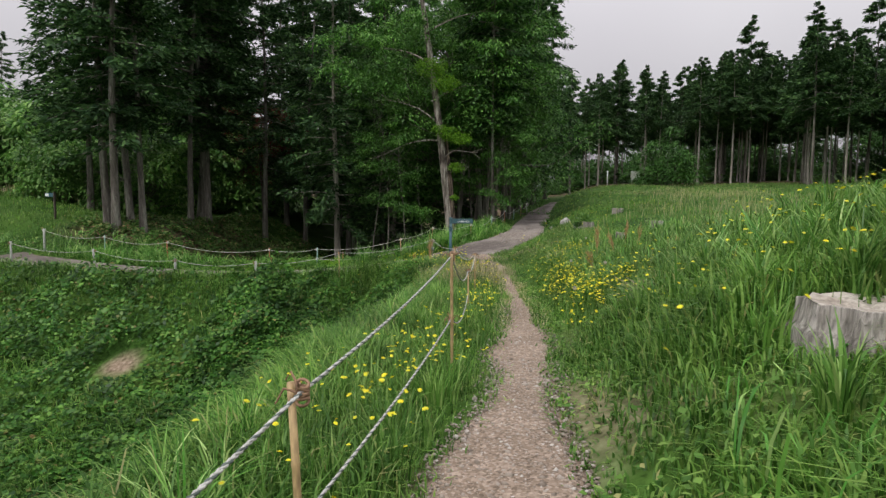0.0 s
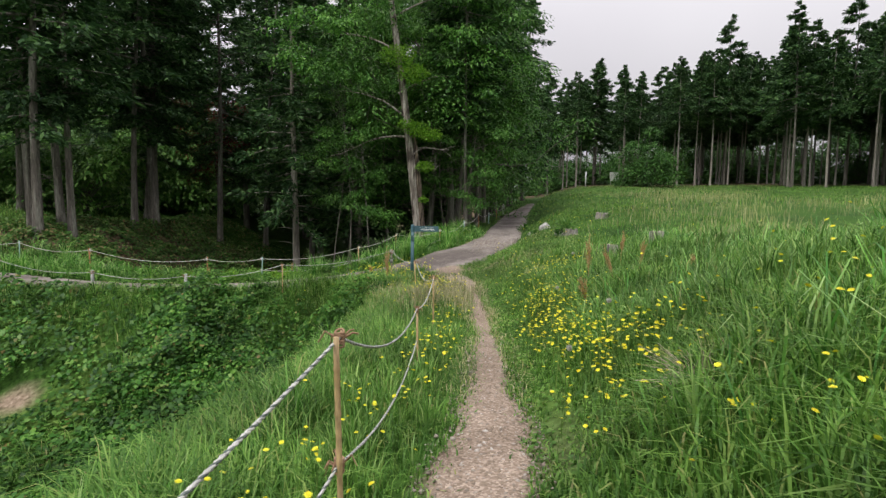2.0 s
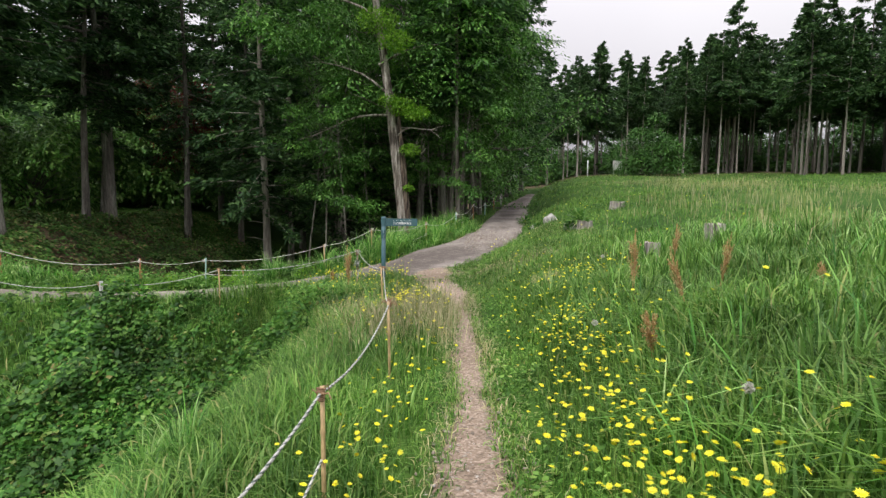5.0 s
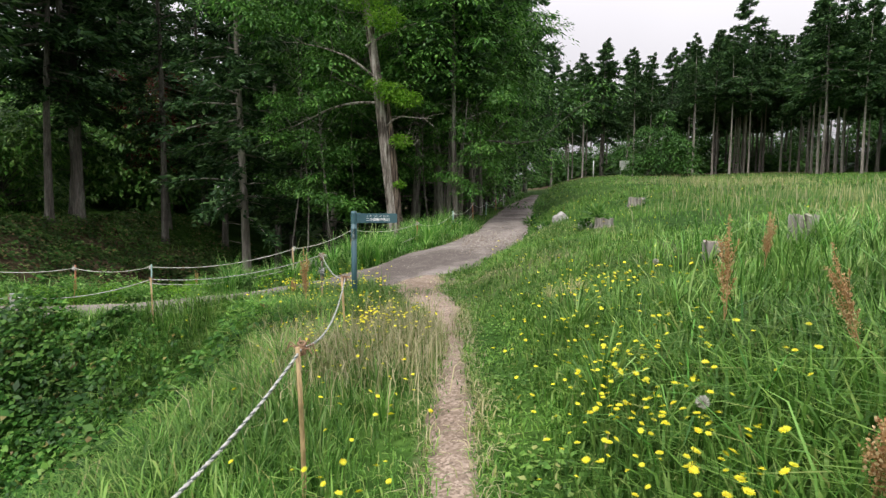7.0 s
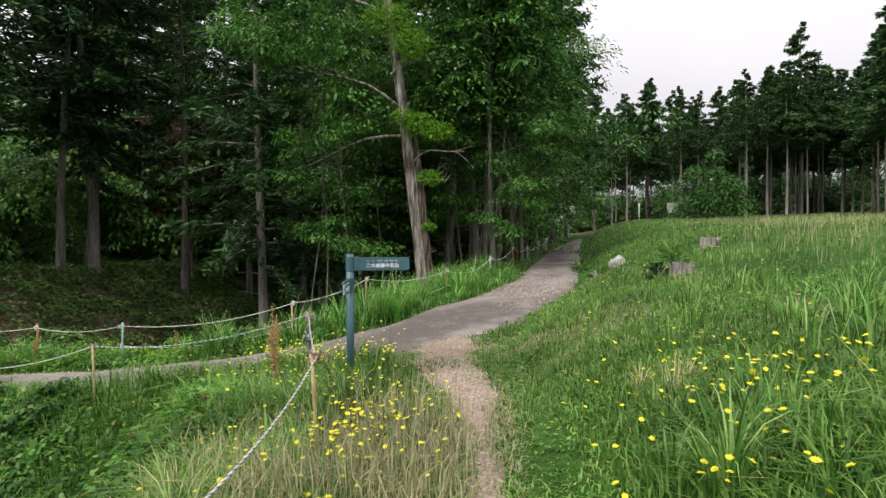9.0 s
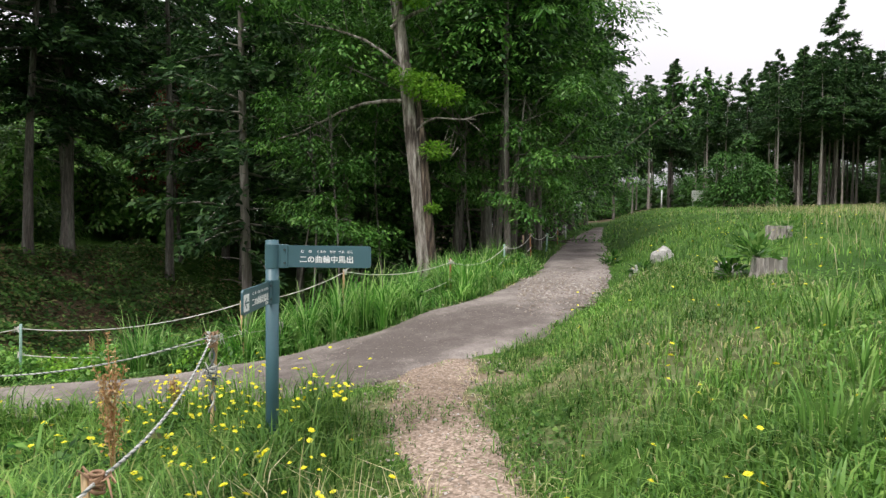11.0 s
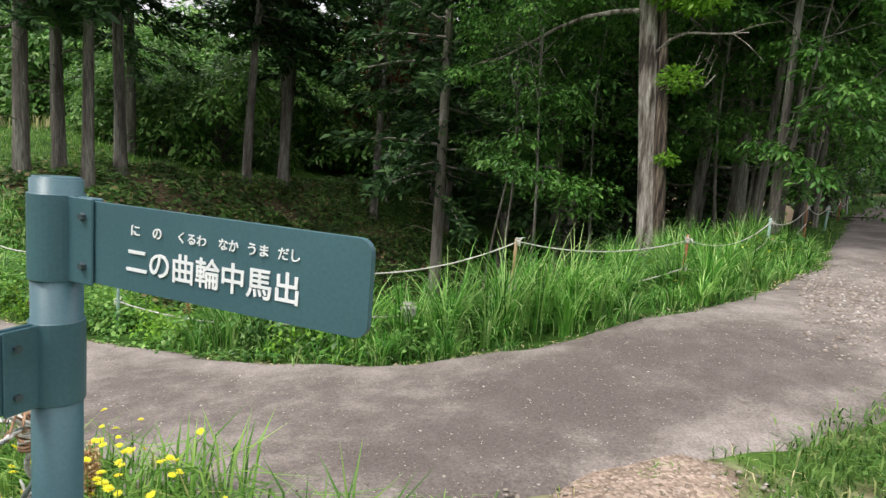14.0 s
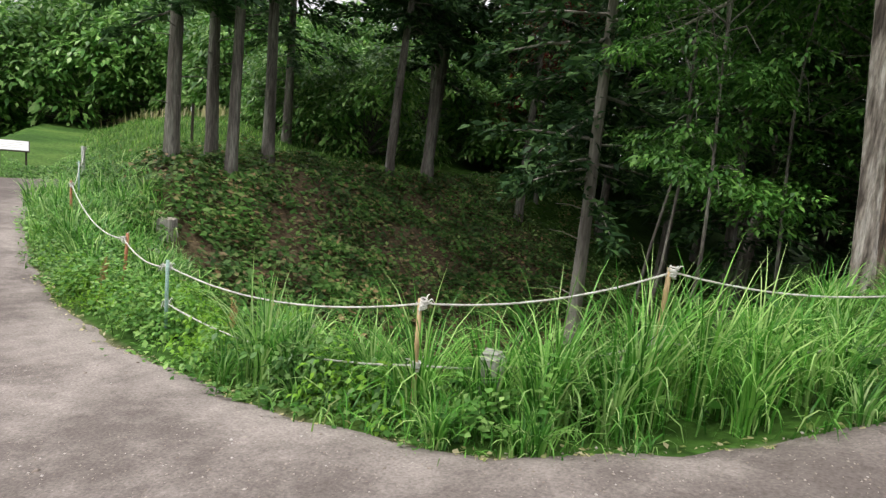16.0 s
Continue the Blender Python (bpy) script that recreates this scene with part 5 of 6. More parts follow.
_mk.matrix_world = pose(-3.36, 22.85, float(height(-3.36, 22.85)) + 0.08, 3, -4, 20)


def info_panel(x, y, rz):
    t = thing("info_panel", at(x, y, rz, 0.75), "white slanted information panel on dark legs", "sign")
    for sx in (-0.45, 0.45):
        lg = part("leg", box_bm(0.07, 0.07, 1.0, 0.006), t, "dark leg", M_DARKWOOD)
        lg.matrix_local = pose(sx, 0, 0.35)
    fr = part("frame", box_bm(1.15, 0.75, 0.05, 0.008), t, "dark frame", M_DARKWOOD)
    fr.matrix_local = pose(0, 0, 0.9, 32)
    p = part("panel", box_bm(1.06, 0.66, 0.012, 0.003), fr, "white printed sheet", M_PANEL)
    p.matrix_local = pose(0, 0, 0.028)
    for k in range(4):
        b = part("text_bar", box_bm(0.8, 0.03, 0.004, 0), p, "grey line of small print", M_GREYPOST)
        b.matrix_local = pose(0, 0.2 - 0.12 * k, 0.0075)


info_panel(-23.6, 24.1, 78)

_ds = thing("direction_sign", at(-22.9, 29.3, -20), "small dark direction sign with a white arrow", "signpost")
_po = part("post", box_bm(0.09, 0.09, 1.7, 0.006), _ds, "dark post", M_DARKWOOD)
_po.matrix_local = pose(0, 0, 0.55)
_bo = part("board", box_bm(0.75, 0.03, 0.2, 0.006), _ds, "dark board", M_SIGN)
_bo.matrix_local = pose(-0.4, 0, 1.22)
_ar = part("arrow_panel", box_bm(0.3, 0.01, 0.14, 0.002), _bo, "white arrow panel", M_WHITE)
_ar.matrix_local = pose(-0.18, -0.022, 0)

_nb = thing("notice_board", at(17.0, 80.0, -12, 1.15), "white notice board far across the meadow", "sign")
for _sx in (-0.35, 0.35):
    part("leg", box_bm(0.07, 0.07, 1.6, 0.006), _nb, "grey leg", M_GREYPOST).matrix_local = pose(_sx, 0, 0.5)
part("panel", box_bm(0.95, 0.04, 0.95, 0.006), _nb, "white panel", M_PANEL).matrix_local = pose(0, -0.06, 1.1)
_mp = thing("marker_post", at(13.7, 81.0), "thin white post at the meadow's edge", "post")
part("pole", join_tubes("pole", [tube([(0, 0, -0.3), (0, 0, 1.0), (0, 0, 1.9)], [0.07, 0.07, 0.065], 10)], M_PANEL), _mp)


def leafy_weed(x, y, z, R, n, leaf, mat, label):
    """A rosette of broad leaves growing on a stump or beside a stone."""
    rng = np.random.default_rng(int(abs(x * 100) + abs(y * 10)))
    az = rng.uniform(0, 2 * np.pi, n)
    el = rng.uniform(0.2, 1.3, n)
    along = np.stack([np.cos(az) * np.cos(el), np.sin(az) * np.cos(el), np.sin(el)], 1)
    c = along * R * rng.uniform(0.1, 0.7, (n, 1))
    v = card_arrays(c, along + np.array([0, 0, -0.3]), np.array([0, 0, 1.0]) + rng.normal(size=(n, 3)) * 0.3, leaf * rng.uniform(0.7, 1.4, n), leaf * 0.4 * rng.uniform(0.7, 1.3, n), 0.2)
    ob = tagged(new("leafy_weed", cards_mesh("leafy_weed", v, mat)), label, "weed", "weeds on stumps")
    ob.matrix_world = Matrix.Translation((x, y, float(height(x, y)) + z))


leafy_weed(3.12, 23.0, 0.2, 0.42, 130, 0.17, M_LAUREL, "broad-leaved weed sprouting from a stump")
leafy_weed(5.3, 27.7, 0.1, 0.35, 110, 0.12, M_LAUREL, "broad-leaved weed sprouting from a stump")
leafy_weed(2.9, 23.3, 0.0, 0.35, 80, 0.16, M_COVER, "dark leafy weed beside a stone")
leafy_weed(-6.4, 23.3, 0.4, 0.32, 90, 0.16, M_BRIGHT, "bright fern growing on a crumbling stump")
leafy_weed(2.3, 26.4, 0.0, 0.35, 80, 0.15, M_COVER, "dark leafy weed beside a stone")
leafy_weed(2.25, 30.5, 0.0, 0.4, 80, 0.18, M_COVER, "dark leafy weed at the track's edge")

# -- plants that nobody could count --
GR = np.random.default_rng(77)


def scatter(n, x0, x1, y0, y1, prob):
    """n tries in a rectangle, each kept with the chance that prob gives there."""
    x, y = GR.uniform(x0, x1, n), GR.uniform(y0, y1, n)
    k = GR.random(n) < prob(x, y)
    return x[k], y[k]


def blades(name, xy, length, lean, width, mat, label, category="grass", sink=0.02, wind=None, simple=False):
    x, y = xy
    n = len(x)
    base = np.stack([x, y, height(x, y) - sink], 1)
    az = GR.uniform(0, 2 * np.pi, n) if wind is None else wind + GR.normal(size=n) * 1.0
    L = length(x, y) if callable(length) else np.full(n, length)
    L = L * GR.uniform(0.55, 1.25, n)
    return stuff(name, blade_mesh(name, base, az, L, GR.uniform(*lean, n), GR.uniform(*width, n), mat, simple), label, category)


def bare(x, y, grow=0.02):
    """Off the trodden ground, with a ragged edge: single plants reach in."""
    stray = GR.exponential(0.06, np.shape(x))
    return 1.0 - ((road_depth(x, y) > stray - grow) | (path_depth(x, y) > stray - grow))


def clumps(x, y, s, k, lo=0.35, hi=0.6):
    return sstep(lo, hi, vnoise(x * s, y * s, k) * 0.7 + vnoise(x * s * 2.7, y * s * 2.7, k + 1) * 0.3)


def open_front(x, y):
    """Shorter growth in front of the big stump, and along the sides of it."""
    return 0.3 + 0.7 * sstep(0.45, 0.95, np.hypot((x - 1.85) * 0.9, (y - 2.95) * 0.75))


# grass on the bank: short by the path, long and lush up the slope
def bank_len(x, y):
    u = x - line_x(y)
    return (0.1 + 0.36 * sstep(0.45, 1.5, u)) * (0.6 + 0.8 * vnoise(x * 0.8, y * 0.8, 21)) * np.interp(y, [0, 8, 14, 18, 27, 34], [1.0, 1.05, 0.85, 0.36, 0.4, 0.6]) * open_front(x, y)


def bank_prob(x, y):
    u = x - line_x(y)
    dist = np.interp(y, [0, 12, 20, 34], [1.0, 0.95, 0.75, 0.35]) * np.interp(u, [0, 3, 6, 10], [1, 0.9, 0.55, 0.3])
    thin = 1 - 0.8 * worn_amount(x, y)
    return dist * thin * (u > 0.1) * bare(x, y) * (0.35 + 0.65 * clumps(x, y, 0.9, 31))


blades("bank_grass", scatter(100000, 0.0, 9.0, -0.8, 34, bank_prob), bank_len, (0.25, 1.0), (0.009, 0.018), M_GRASS, "lush green meadow grass on the bank", simple=True)
blades("path_side_grass", scatter(44000, 0.2, 2.6, 0, 18, lambda x, y: (x - line_x(y) > 0.12) * bare(x, y, -0.05) * (1 - 0.8 * worn_amount(x, y))), lambda x, y: bank_len(x, y) * 0.9, (0.3, 1.0), (0.008, 0.017), M_GRASS, "thick green grass beside the footpath", simple=True)
blades("bank_tall_grass", scatter(5000, 0.9, 6.0, 0.5, 18, lambda x, y: clumps(x, y, 0.7, 41, 0.5, 0.62) * (x - line_x(y) > 0.9) * 0.8), lambda x, y: (0.5 + 0.35 * vnoise(x, y, 42)) * open_front(x, y), (0.4, 1.0), (0.009, 0.016), M_REED, "tall arching bright green grass")
blades("far_meadow_grass", scatter(28000, 1.5, 44, 30, 82, lambda x, y: (x - line_x(y) > 0.6) * 0.9), lambda x, y: 0.16 + 0.16 * vnoise(x * 0.3, y * 0.3, 43), (0.5, 1.2), (0.018, 0.04), M_GRASS, "meadow grass in the distance", simple=True)
blades("meadow_straw", scatter(16000, 1.2, 26, 4, 60, lambda x, y: clumps(x, y, 0.25, 45, 0.45, 0.6) * sstep(3, 7, x - line_x(y))), lambda x, y: 0.4 + 0.2 * vnoise(x, y, 46), (0.15, 0.5), (0.006, 0.014), M_STRAW, "pale dry grass stalks", simple=True)

# verge between the path and the fence, and the ridge above the moat
blades("verge_grass", scatter(40000, -2.4, 0.4, -0.8, 20, lambda x, y: (x < line_x(y)) * (y < 19.5) * bare(x, y, -0.05) * np.interp(y, [0, 10, 20], [1, 0.9, 0.8])), lambda x, y: (0.1 + 0.26 * sstep(0.3, 0.9, line_x(y) - x)) * (0.7 + 0.6 * vnoise(x, y, 22)), (0.25, 1.0), (0.006, 0.013), M_GRASS, "green grass on the verge below the rope", simple=True)
blades("ridge_grass", scatter(26000, -2.9, -1.1, 0, 19, lambda x, y: (0.3 + 0.7 * clumps(x, y, 0.8, 51)) * sstep(-2.9, -1.9, x)), lambda x, y: 0.32 + 0.32 * vnoise(x, y, 52), (0.35, 1.1), (0.006, 0.012), M_GRASS, "long pale green grass on the moat's rim", wind=2.6)
blades("dry_grass", scatter(22000, -2.4, 0.2, 11.5, 17.6, lambda x, y: np.exp(-(((x + 0.9) / 0.85) ** 2 + ((y - 15.7) / 1.25) ** 2)) * bare(x, y)), lambda x, y: 0.42 + 0.2 * vnoise(x, y, 53), (0.15, 0.8), (0.004, 0.009), M_STRAW, "fine straw-coloured dry grass beside the path", simple=True)
blades("corner_grass", scatter(17000, -5.5, -1.3, 16.5, 19.9, lambda x, y: bare(x, y, 0.05) * (1 - sstep(-2.7, -2.0, x) * sstep(19.3, 19.7, y)) * (0.3 + 0.7 * clumps(x, y, 1.0, 54))), lambda x, y: 0.36 + 0.28 * vnoise(x, y, 55), (0.3, 1.0), (0.007, 0.015), M_GRASS, "grass at the path's corner by the road", simple=True)
blades("junction_grass", scatter(26000, -0.2, 3.2, 17, 26, lambda x, y: bare(x, y, -0.03) * (1 - 0.75 * worn_amount(x, y)) * (x > line_x(y))), lambda x, y: 0.09 + 0.09 * vnoise(x, y, 56), (0.4, 1.1), (0.006, 0.012), M_GRASS, "short trodden grass at the fork", simple=True)


# strip between road and moat
def strip_side(x, y):
    return x < np.interp(y, [20.5, 21.5, 22.5, 24.4, 28.5, 33, 45], [-2.4, -1.8, -1.0, 0.1, 1.2, 1.7, 2.9])


def strip_prob(x, y):
    d = road_depth(x, y)
    e = np.interp(y, EAST_Y, EAST_X)
    yc = np.interp(x, ROAD_X, ROAD_Y)
    far_side = x < np.interp(y, [20.5, 21.5, 22.5, 24.4, 28.5, 33, 45], [-2.4, -1.8, -1.0, 0.1, 1.2, 1.7, 2.9])
    keep = far_side * np.where(x > -3.0, sstep(-1.6, -0.7, x - e), sstep(2.6, 1.6, y - yc - 0.6))
    return (d < 0.03 + GR.exponential(0.05, np.shape(x))) * (d > -2.8) * (y > yc) * keep * (y > 20.5)


blades("moat_edge_reed_grass", scatter(11000, -6, 1.4, 21.3, 31, lambda x, y: strip_prob(x, y) * (0.25 + 0.75 * clumps(x, y, 0.9, 61, 0.3, 0.5)) * np.interp(x, [-6, -4.6, -3.6], [0.15, 0.4, 1.0])), lambda x, y: (0.34 + 0.25 * clumps(x, y, 0.7, 62, 0.35, 0.6)) * (0.65 + 0.7 * vnoise(x * 1.9, y * 1.9, 68)) * np.interp(y, [22, 23.8, 25.5, 30], [1.0, 1.0, 0.62, 0.5]) * (0.3 + 0.7 * sstep(-0.05, 0.4, -road_depth(x, y) + 0.1)), (0.6, 1.35), (0.008, 0.016), M_REED, "tall arching bright grass along the moat")
blades("road_edge_grass", scatter(16000, -24, 3, 21, 46, lambda x, y: strip_prob(x, y)), lambda x, y: 0.18 + 0.16 * vnoise(x, y, 63), (0.3, 1.0), (0.008, 0.016), M_GRASS, "grass along the road's far edge", simple=True)
blades("road_near_grass", scatter(60000, -24, -3.3, 18.6, 23.5, lambda x, y: (y < np.interp(x, ROAD_X, ROAD_Y)) * (road_depth(x, y) < -0.03) * (road_depth(x, y) > -1.1)), lambda x, y: 0.3 + 0.22 * vnoise(x, y, 69), (0.3, 1.0), (0.009, 0.018), M_LUSH, "green grass along the road's near edge", simple=True)
blades("west_reed_grass", scatter(9000, -20, -9.5, 22.5, 27, lambda x, y: strip_prob(x, y - 0.4) * clumps(x, y, 0.6, 64)), lambda x, y: 0.5 + 0.4 * vnoise(x, y, 65), (0.4, 1.1), (0.014, 0.028), M_REED, "clumps of long grass beside the bend")
blades("mound_grass", scatter(26000, -46, -15, 24, 40, lambda x, y: sstep(0.5, 1.5, y - np.interp(x, ROAD_X, ROAD_Y) - 1) * (1 - forest_amount(x, y))), lambda x, y: 0.2 + 0.2 * vnoise(x * 0.4, y * 0.4, 66), (0.3, 1.0), (0.014, 0.03), M_GRASS, "sunny grass on the far mound", simple=True)
blades("plume_grass", scatter(1500, -48, -24, 33, 37.5, lambda x, y: np.exp(-((y - 35.5) / 1.0) ** 2)), lambda x, y: 0.6 + 0.35 * vnoise(x, y, 67), (0.1, 0.4), (0.04, 0.07), M_STRAW, "pale plume grass on the mound's crest", simple=True)


def leaf_cover(name, n, x0, x1, y0, y1, prob, size, lift, mat, label, upright=0.0):
    x, y = scatter(n, x0, x1, y0, y1, prob)
    n = len(x)
    eps = 0.15
    z = height(x, y)
    nrm = np.stack([(height(x - eps, y) - height(x + eps, y)) / (2 * eps), (height(x, y - eps) - height(x, y + eps)) / (2 * eps), np.ones(n)], 1)
    nrm = unit(nrm)
    hill = vnoise(x * 1.1, y * 1.1, 71) * 0.7 + vnoise(x * 3, y * 3, 72) * 0.3
    c = np.stack([x, y, z], 1) + nrm * (lift * 1.5 * hill ** 1.8 * GR.uniform(0.3, 1.1, n))[:, None]
    face = unit(nrm + np.array([0, 0, upright]) + GR.normal(size=(n, 3)) * 0.5)
    along = np.cross(face, rand_dirs(GR, n))
    v = card_arrays(c, along, face, size * GR.uniform(0.6, 1.4, n), size * 0.75 * GR.uniform(0.6, 1.3, n), 0.15)
    return stuff(name, cards_mesh(name, v, mat), label, "ground cover")


def moat_prob(x, y):
    yc = np.interp(x, ROAD_X, ROAD_Y)
    return (x < -2.2) * (y < yc - 1.2 - 1.6 * sstep(-6, -3.5, x)) * (np.hypot((x + 11.5) / 0.9, (y - 17.15) / 0.6) > 1) * (0.35 + 0.65 * clumps(x, y, 0.8, 73, 0.25, 0.5))


leaf_cover("woodland_undergrowth", 24000, 2, 75, 84, 130, lambda x, y: sstep(84, 92, y - 0.1 * x) * (0.3 + 0.7 * clumps(x, y, 0.12, 79)), 0.8, 3.2, M_DARKSHRUB, "dark undergrowth under the far trees", 0.3)
leaf_cover("moat_near_creeper", 70000, -9, -2.2, 8, 20, moat_prob, 0.105, 0.6, M_COVER, "small-leaved creepers and weeds over the moat's bank", 0.5)
leaf_cover("moat_bank_creeper", 62000, -26, -4, 5, 21, moat_prob, 0.16, 0.7, M_COVER, "dark green creepers and weeds over the moat's bank", 0.5)
blades("moat_bank_grass", scatter(26000, -24, -3, 8, 20, lambda x, y: moat_prob(x, y) * clumps(x, y, 0.35, 78, 0.5, 0.65)), lambda x, y: 0.45 + 0.3 * vnoise(x, y, 79), (0.5, 1.1), (0.014, 0.03), M_GRASS, "tufts of grass among the creepers", simple=True)
leaf_cover("near_bank_weeds", 16000, -6.5, -1.9, 0, 17, lambda x, y: 0.8 * clumps(x, y, 0.9, 74), 0.11, 0.35, M_COVER, "leafy weeds on the moat's near bank", 0.6)
leaf_cover("shade_plants", 120000, -22, -3.5, 23.0, 46, lambda x, y: np.maximum(forest_amount(x, y), 0.7 * (y > 36) * (x > -19)) * np.interp(y, [23, 34, 46], [1, 0.9, 0.5]) * (0.25 + 0.75 * clumps(x, y, 0.6, 75, 0.3, 0.5)), 0.16, 0.5, M_LITTER, "low shade plants and brown leaves on the wood's slope", 0.6)
leaf_cover("fence_herbs", 60000, -24, -2.6, 21.4, 27.5, lambda x, y: strip_prob(x, y) * (0.3 + 0.7 * clumps(x, y, 1.1, 76, 0.3, 0.5)), 0.06, 0.6, M_LAUREL, "bright leafy herbs under the rope", 0.7)
leaf_cover("herb_understorey", 16000, -24, 0.8, 21.8, 34, lambda x, y: sstep(0.0, -0.6, road_depth(x, y)) * strip_prob(x, y - 0.5), 0.11, 0.5, M_COVER, "mixed green herbs at the moat's edge", 0.6)
def herb_clumps(name, n, x0, x1, y0, y1, prob, mat, label, leaf=0.065):
    """Low bushy herbs: two or three small domes of leaves over one root."""
    x, y = scatter(n, x0, x1, y0, y1, prob)
    z = height(x, y)
    V = []
    for a, b, c in zip(x, y, z):
        tall = GR.uniform(0.1, 0.42)
        for k in range(3):
            V.append(leaf_dome(GR, np.array([a, b, c + tall * (k + 0.6) / 3]) + GR.normal(size=3) * np.array([0.07, 0.07, 0.02]), GR.uniform(0.1, 0.2), 24, leaf * GR.uniform(0.8, 1.25), 0.5, 0.55))
    return stuff(name, cards_mesh(name, np.concatenate(V), mat), label, "herbs")


herb_clumps("bushy_herbs", 900, -15, -3.2, 21.4, 26.0, lambda x, y: strip_prob(x, y) * (road_depth(x, y) < -0.18) * np.interp(x, [-15, -6, -3.2], [1.0, 1.0, 0.3]), M_LAUREL, "bushy green herbs along the moat's rim")
herb_clumps("pale_herbs", 320, -12, -3.6, 21.4, 25.0, lambda x, y: strip_prob(x, y) * (road_depth(x, y) < -0.12) * 0.8, M_BRIGHT, "fresh yellow-green herbs at the road's edge", 0.055)
herb_clumps("bank_herbs", 700, -7.5, -2.1, 7, 19.0, lambda x, y: 0.9 * clumps(x, y, 0.7, 85, 0.35, 0.55), M_COVER, "leafy weeds on the moat's near slope", 0.09)
leaf_cover("edge_litter", 26000, -12, 1.5, 20.5, 31, lambda x, y: (np.abs(road_depth(x, y) - 0.02) < 0.13) * strip_side(x, y), 0.045, 0.03, M_STRAW, "dry bits of straw along the road's edge", 0.8)
leaf_cover("bank_clover", 22000, 0.2, 5, 0, 22, lambda x, y: (x - line_x(y) > 0.3) * bare(x, y, 0.03) * clumps(x, y, 1.2, 77, 0.4, 0.6), 0.05, 0.12, M_GRASS, "small low leaves among the grass", 0.8)


# tussocks of long arching grass
def tussock_spots(n, x0, x1, y0, y1, prob, lo=0.6, hi=1.15):
    x, y = scatter(n, x0, x1, y0, y1, prob)
    return list(zip(x, y, GR.uniform(lo, hi, len(x))))


_fence_side = [(-4.3, 22.6, 0.75), (-3.75, 22.55, 0.95), (-3.3, 22.75, 0.85), (-3.0, 23.05, 1.0), (-2.6, 23.35, 1.1), (-2.35, 23.75, 1.05), (-2.1, 24.05, 0.9), (-2.75, 23.9, 1.0), (-2.9, 22.75, 0.8), (-3.55, 23.0, 0.9), (-2.0, 23.6, 0.75), (-1.7, 24.5, 0.7)]
stuff("arching_grass", tussock_mesh("arching_grass", _fence_side + tussock_spots(130, -6, 0.6, 21.8, 31, lambda x, y: strip_prob(x, y) * (road_depth(x, y) < -0.25) * 0.8, 0.5, 0.9) + tussock_spots(420, -5.5, 0.6, 21.3, 29, lambda x, y: strip_prob(x, y) * (np.abs(road_depth(x, y) + 0.16) < 0.16), 0.28, 0.42), 130, 1.1, 0.6, 0.0155, M_REED, 5, 1.2), "tall tussocks of arching bright grass by the rope", "grass")
stuff("bank_tussocks", tussock_mesh("bank_tussocks", [(3.75, 15.55, 0.65), (4.1, 15.6, 0.65), (3.9, 15.3, 0.65), (3.6, 15.75, 0.6), (2.95, 15.85, 0.5), (3.2, 15.8, 0.5), (3.5, 15.2, 0.45), (4.4, 15.5, 0.5), (1.75, 2.25, 0.75), (2.2, 2.5, 0.8), (1.5, 2.75, 0.5), (2.5, 2.9, 0.9), (2.7, 3.9, 0.8), (2.9, 4.6, 0.9)] + tussock_spots(40, 1.2, 6.0, 3.8, 17, lambda x, y: (x - line_x(y) > 1.0) * 0.9, 0.45, 0.8), 120, 0.9, 0.5, 0.017, M_LUSH, 6), "tussocks of long meadow grass on the bank", "grass")
stuff("lush_bank_grass", tussock_mesh("lush_bank_grass", tussock_spots(1500, 0.9, 6.2, 3.6, 21, lambda x, y: (x - line_x(y) > 0.85 + 0.5 * vnoise(x, y, 83)) * np.interp(x, [1, 4, 6.2], [1, 0.9, 0.5]) * np.interp(y, [3.6, 6, 9, 15, 17, 21], [0.4, 0.6, 1, 0.85, 0.15, 0.0]), 0.5, 0.95), 44, 0.46, 0.7, 0.017, M_LUSH, 12, 0.68), "dense broad-bladed green grass up the bank", "grass")
stuff("verge_tufts", tussock_mesh("verge_tufts", tussock_spots(420, -2.3, -0.15, 1.2, 16, lambda x, y: (line_x(y) - x > 0.5) * (1 - 0.8 * np.exp(-((y - 15.7) / 1.2) ** 2)), 0.5, 0.95), 34, 0.42, 0.5, 0.015, M_LUSH, 13, 0.6), "tufts of broad green grass on the verge", "grass")
stuff("rim_tussocks", tussock_mesh("rim_tussocks", tussock_spots(60, -2.5, -1.3, 1.5, 17.5, lambda x, y: 0.8 * np.ones_like(x), 0.4, 0.75), 110, 0.85, 0.5, 0.012, M_REED, 7), "pale tussocks on the moat's rim", "grass")
stuff("straw_tussocks", tussock_mesh("straw_tussocks", [(1.75, 6.9, 0.55), (1.95, 6.7, 0.45), (1.5, 16.4, 0.6), (1.7, 16.7, 0.5), (1.35, 16.8, 0.45), (2.9, 15.0, 0.5)], 110, 0.7, 0.5, 0.006, M_STRAW, 9), "dry straw-coloured tussocks in the grass", "grass")
stuff("west_tussocks", tussock_mesh("west_tussocks", tussock_spots(60, -17, -8.5, 22.3, 25.5, lambda x, y: strip_prob(x, y) * 1.0, 0.6, 1.0), 80, 0.9, 0.6, 0.022, M_REED, 8), "tussocks of long grass along the bend", "grass")
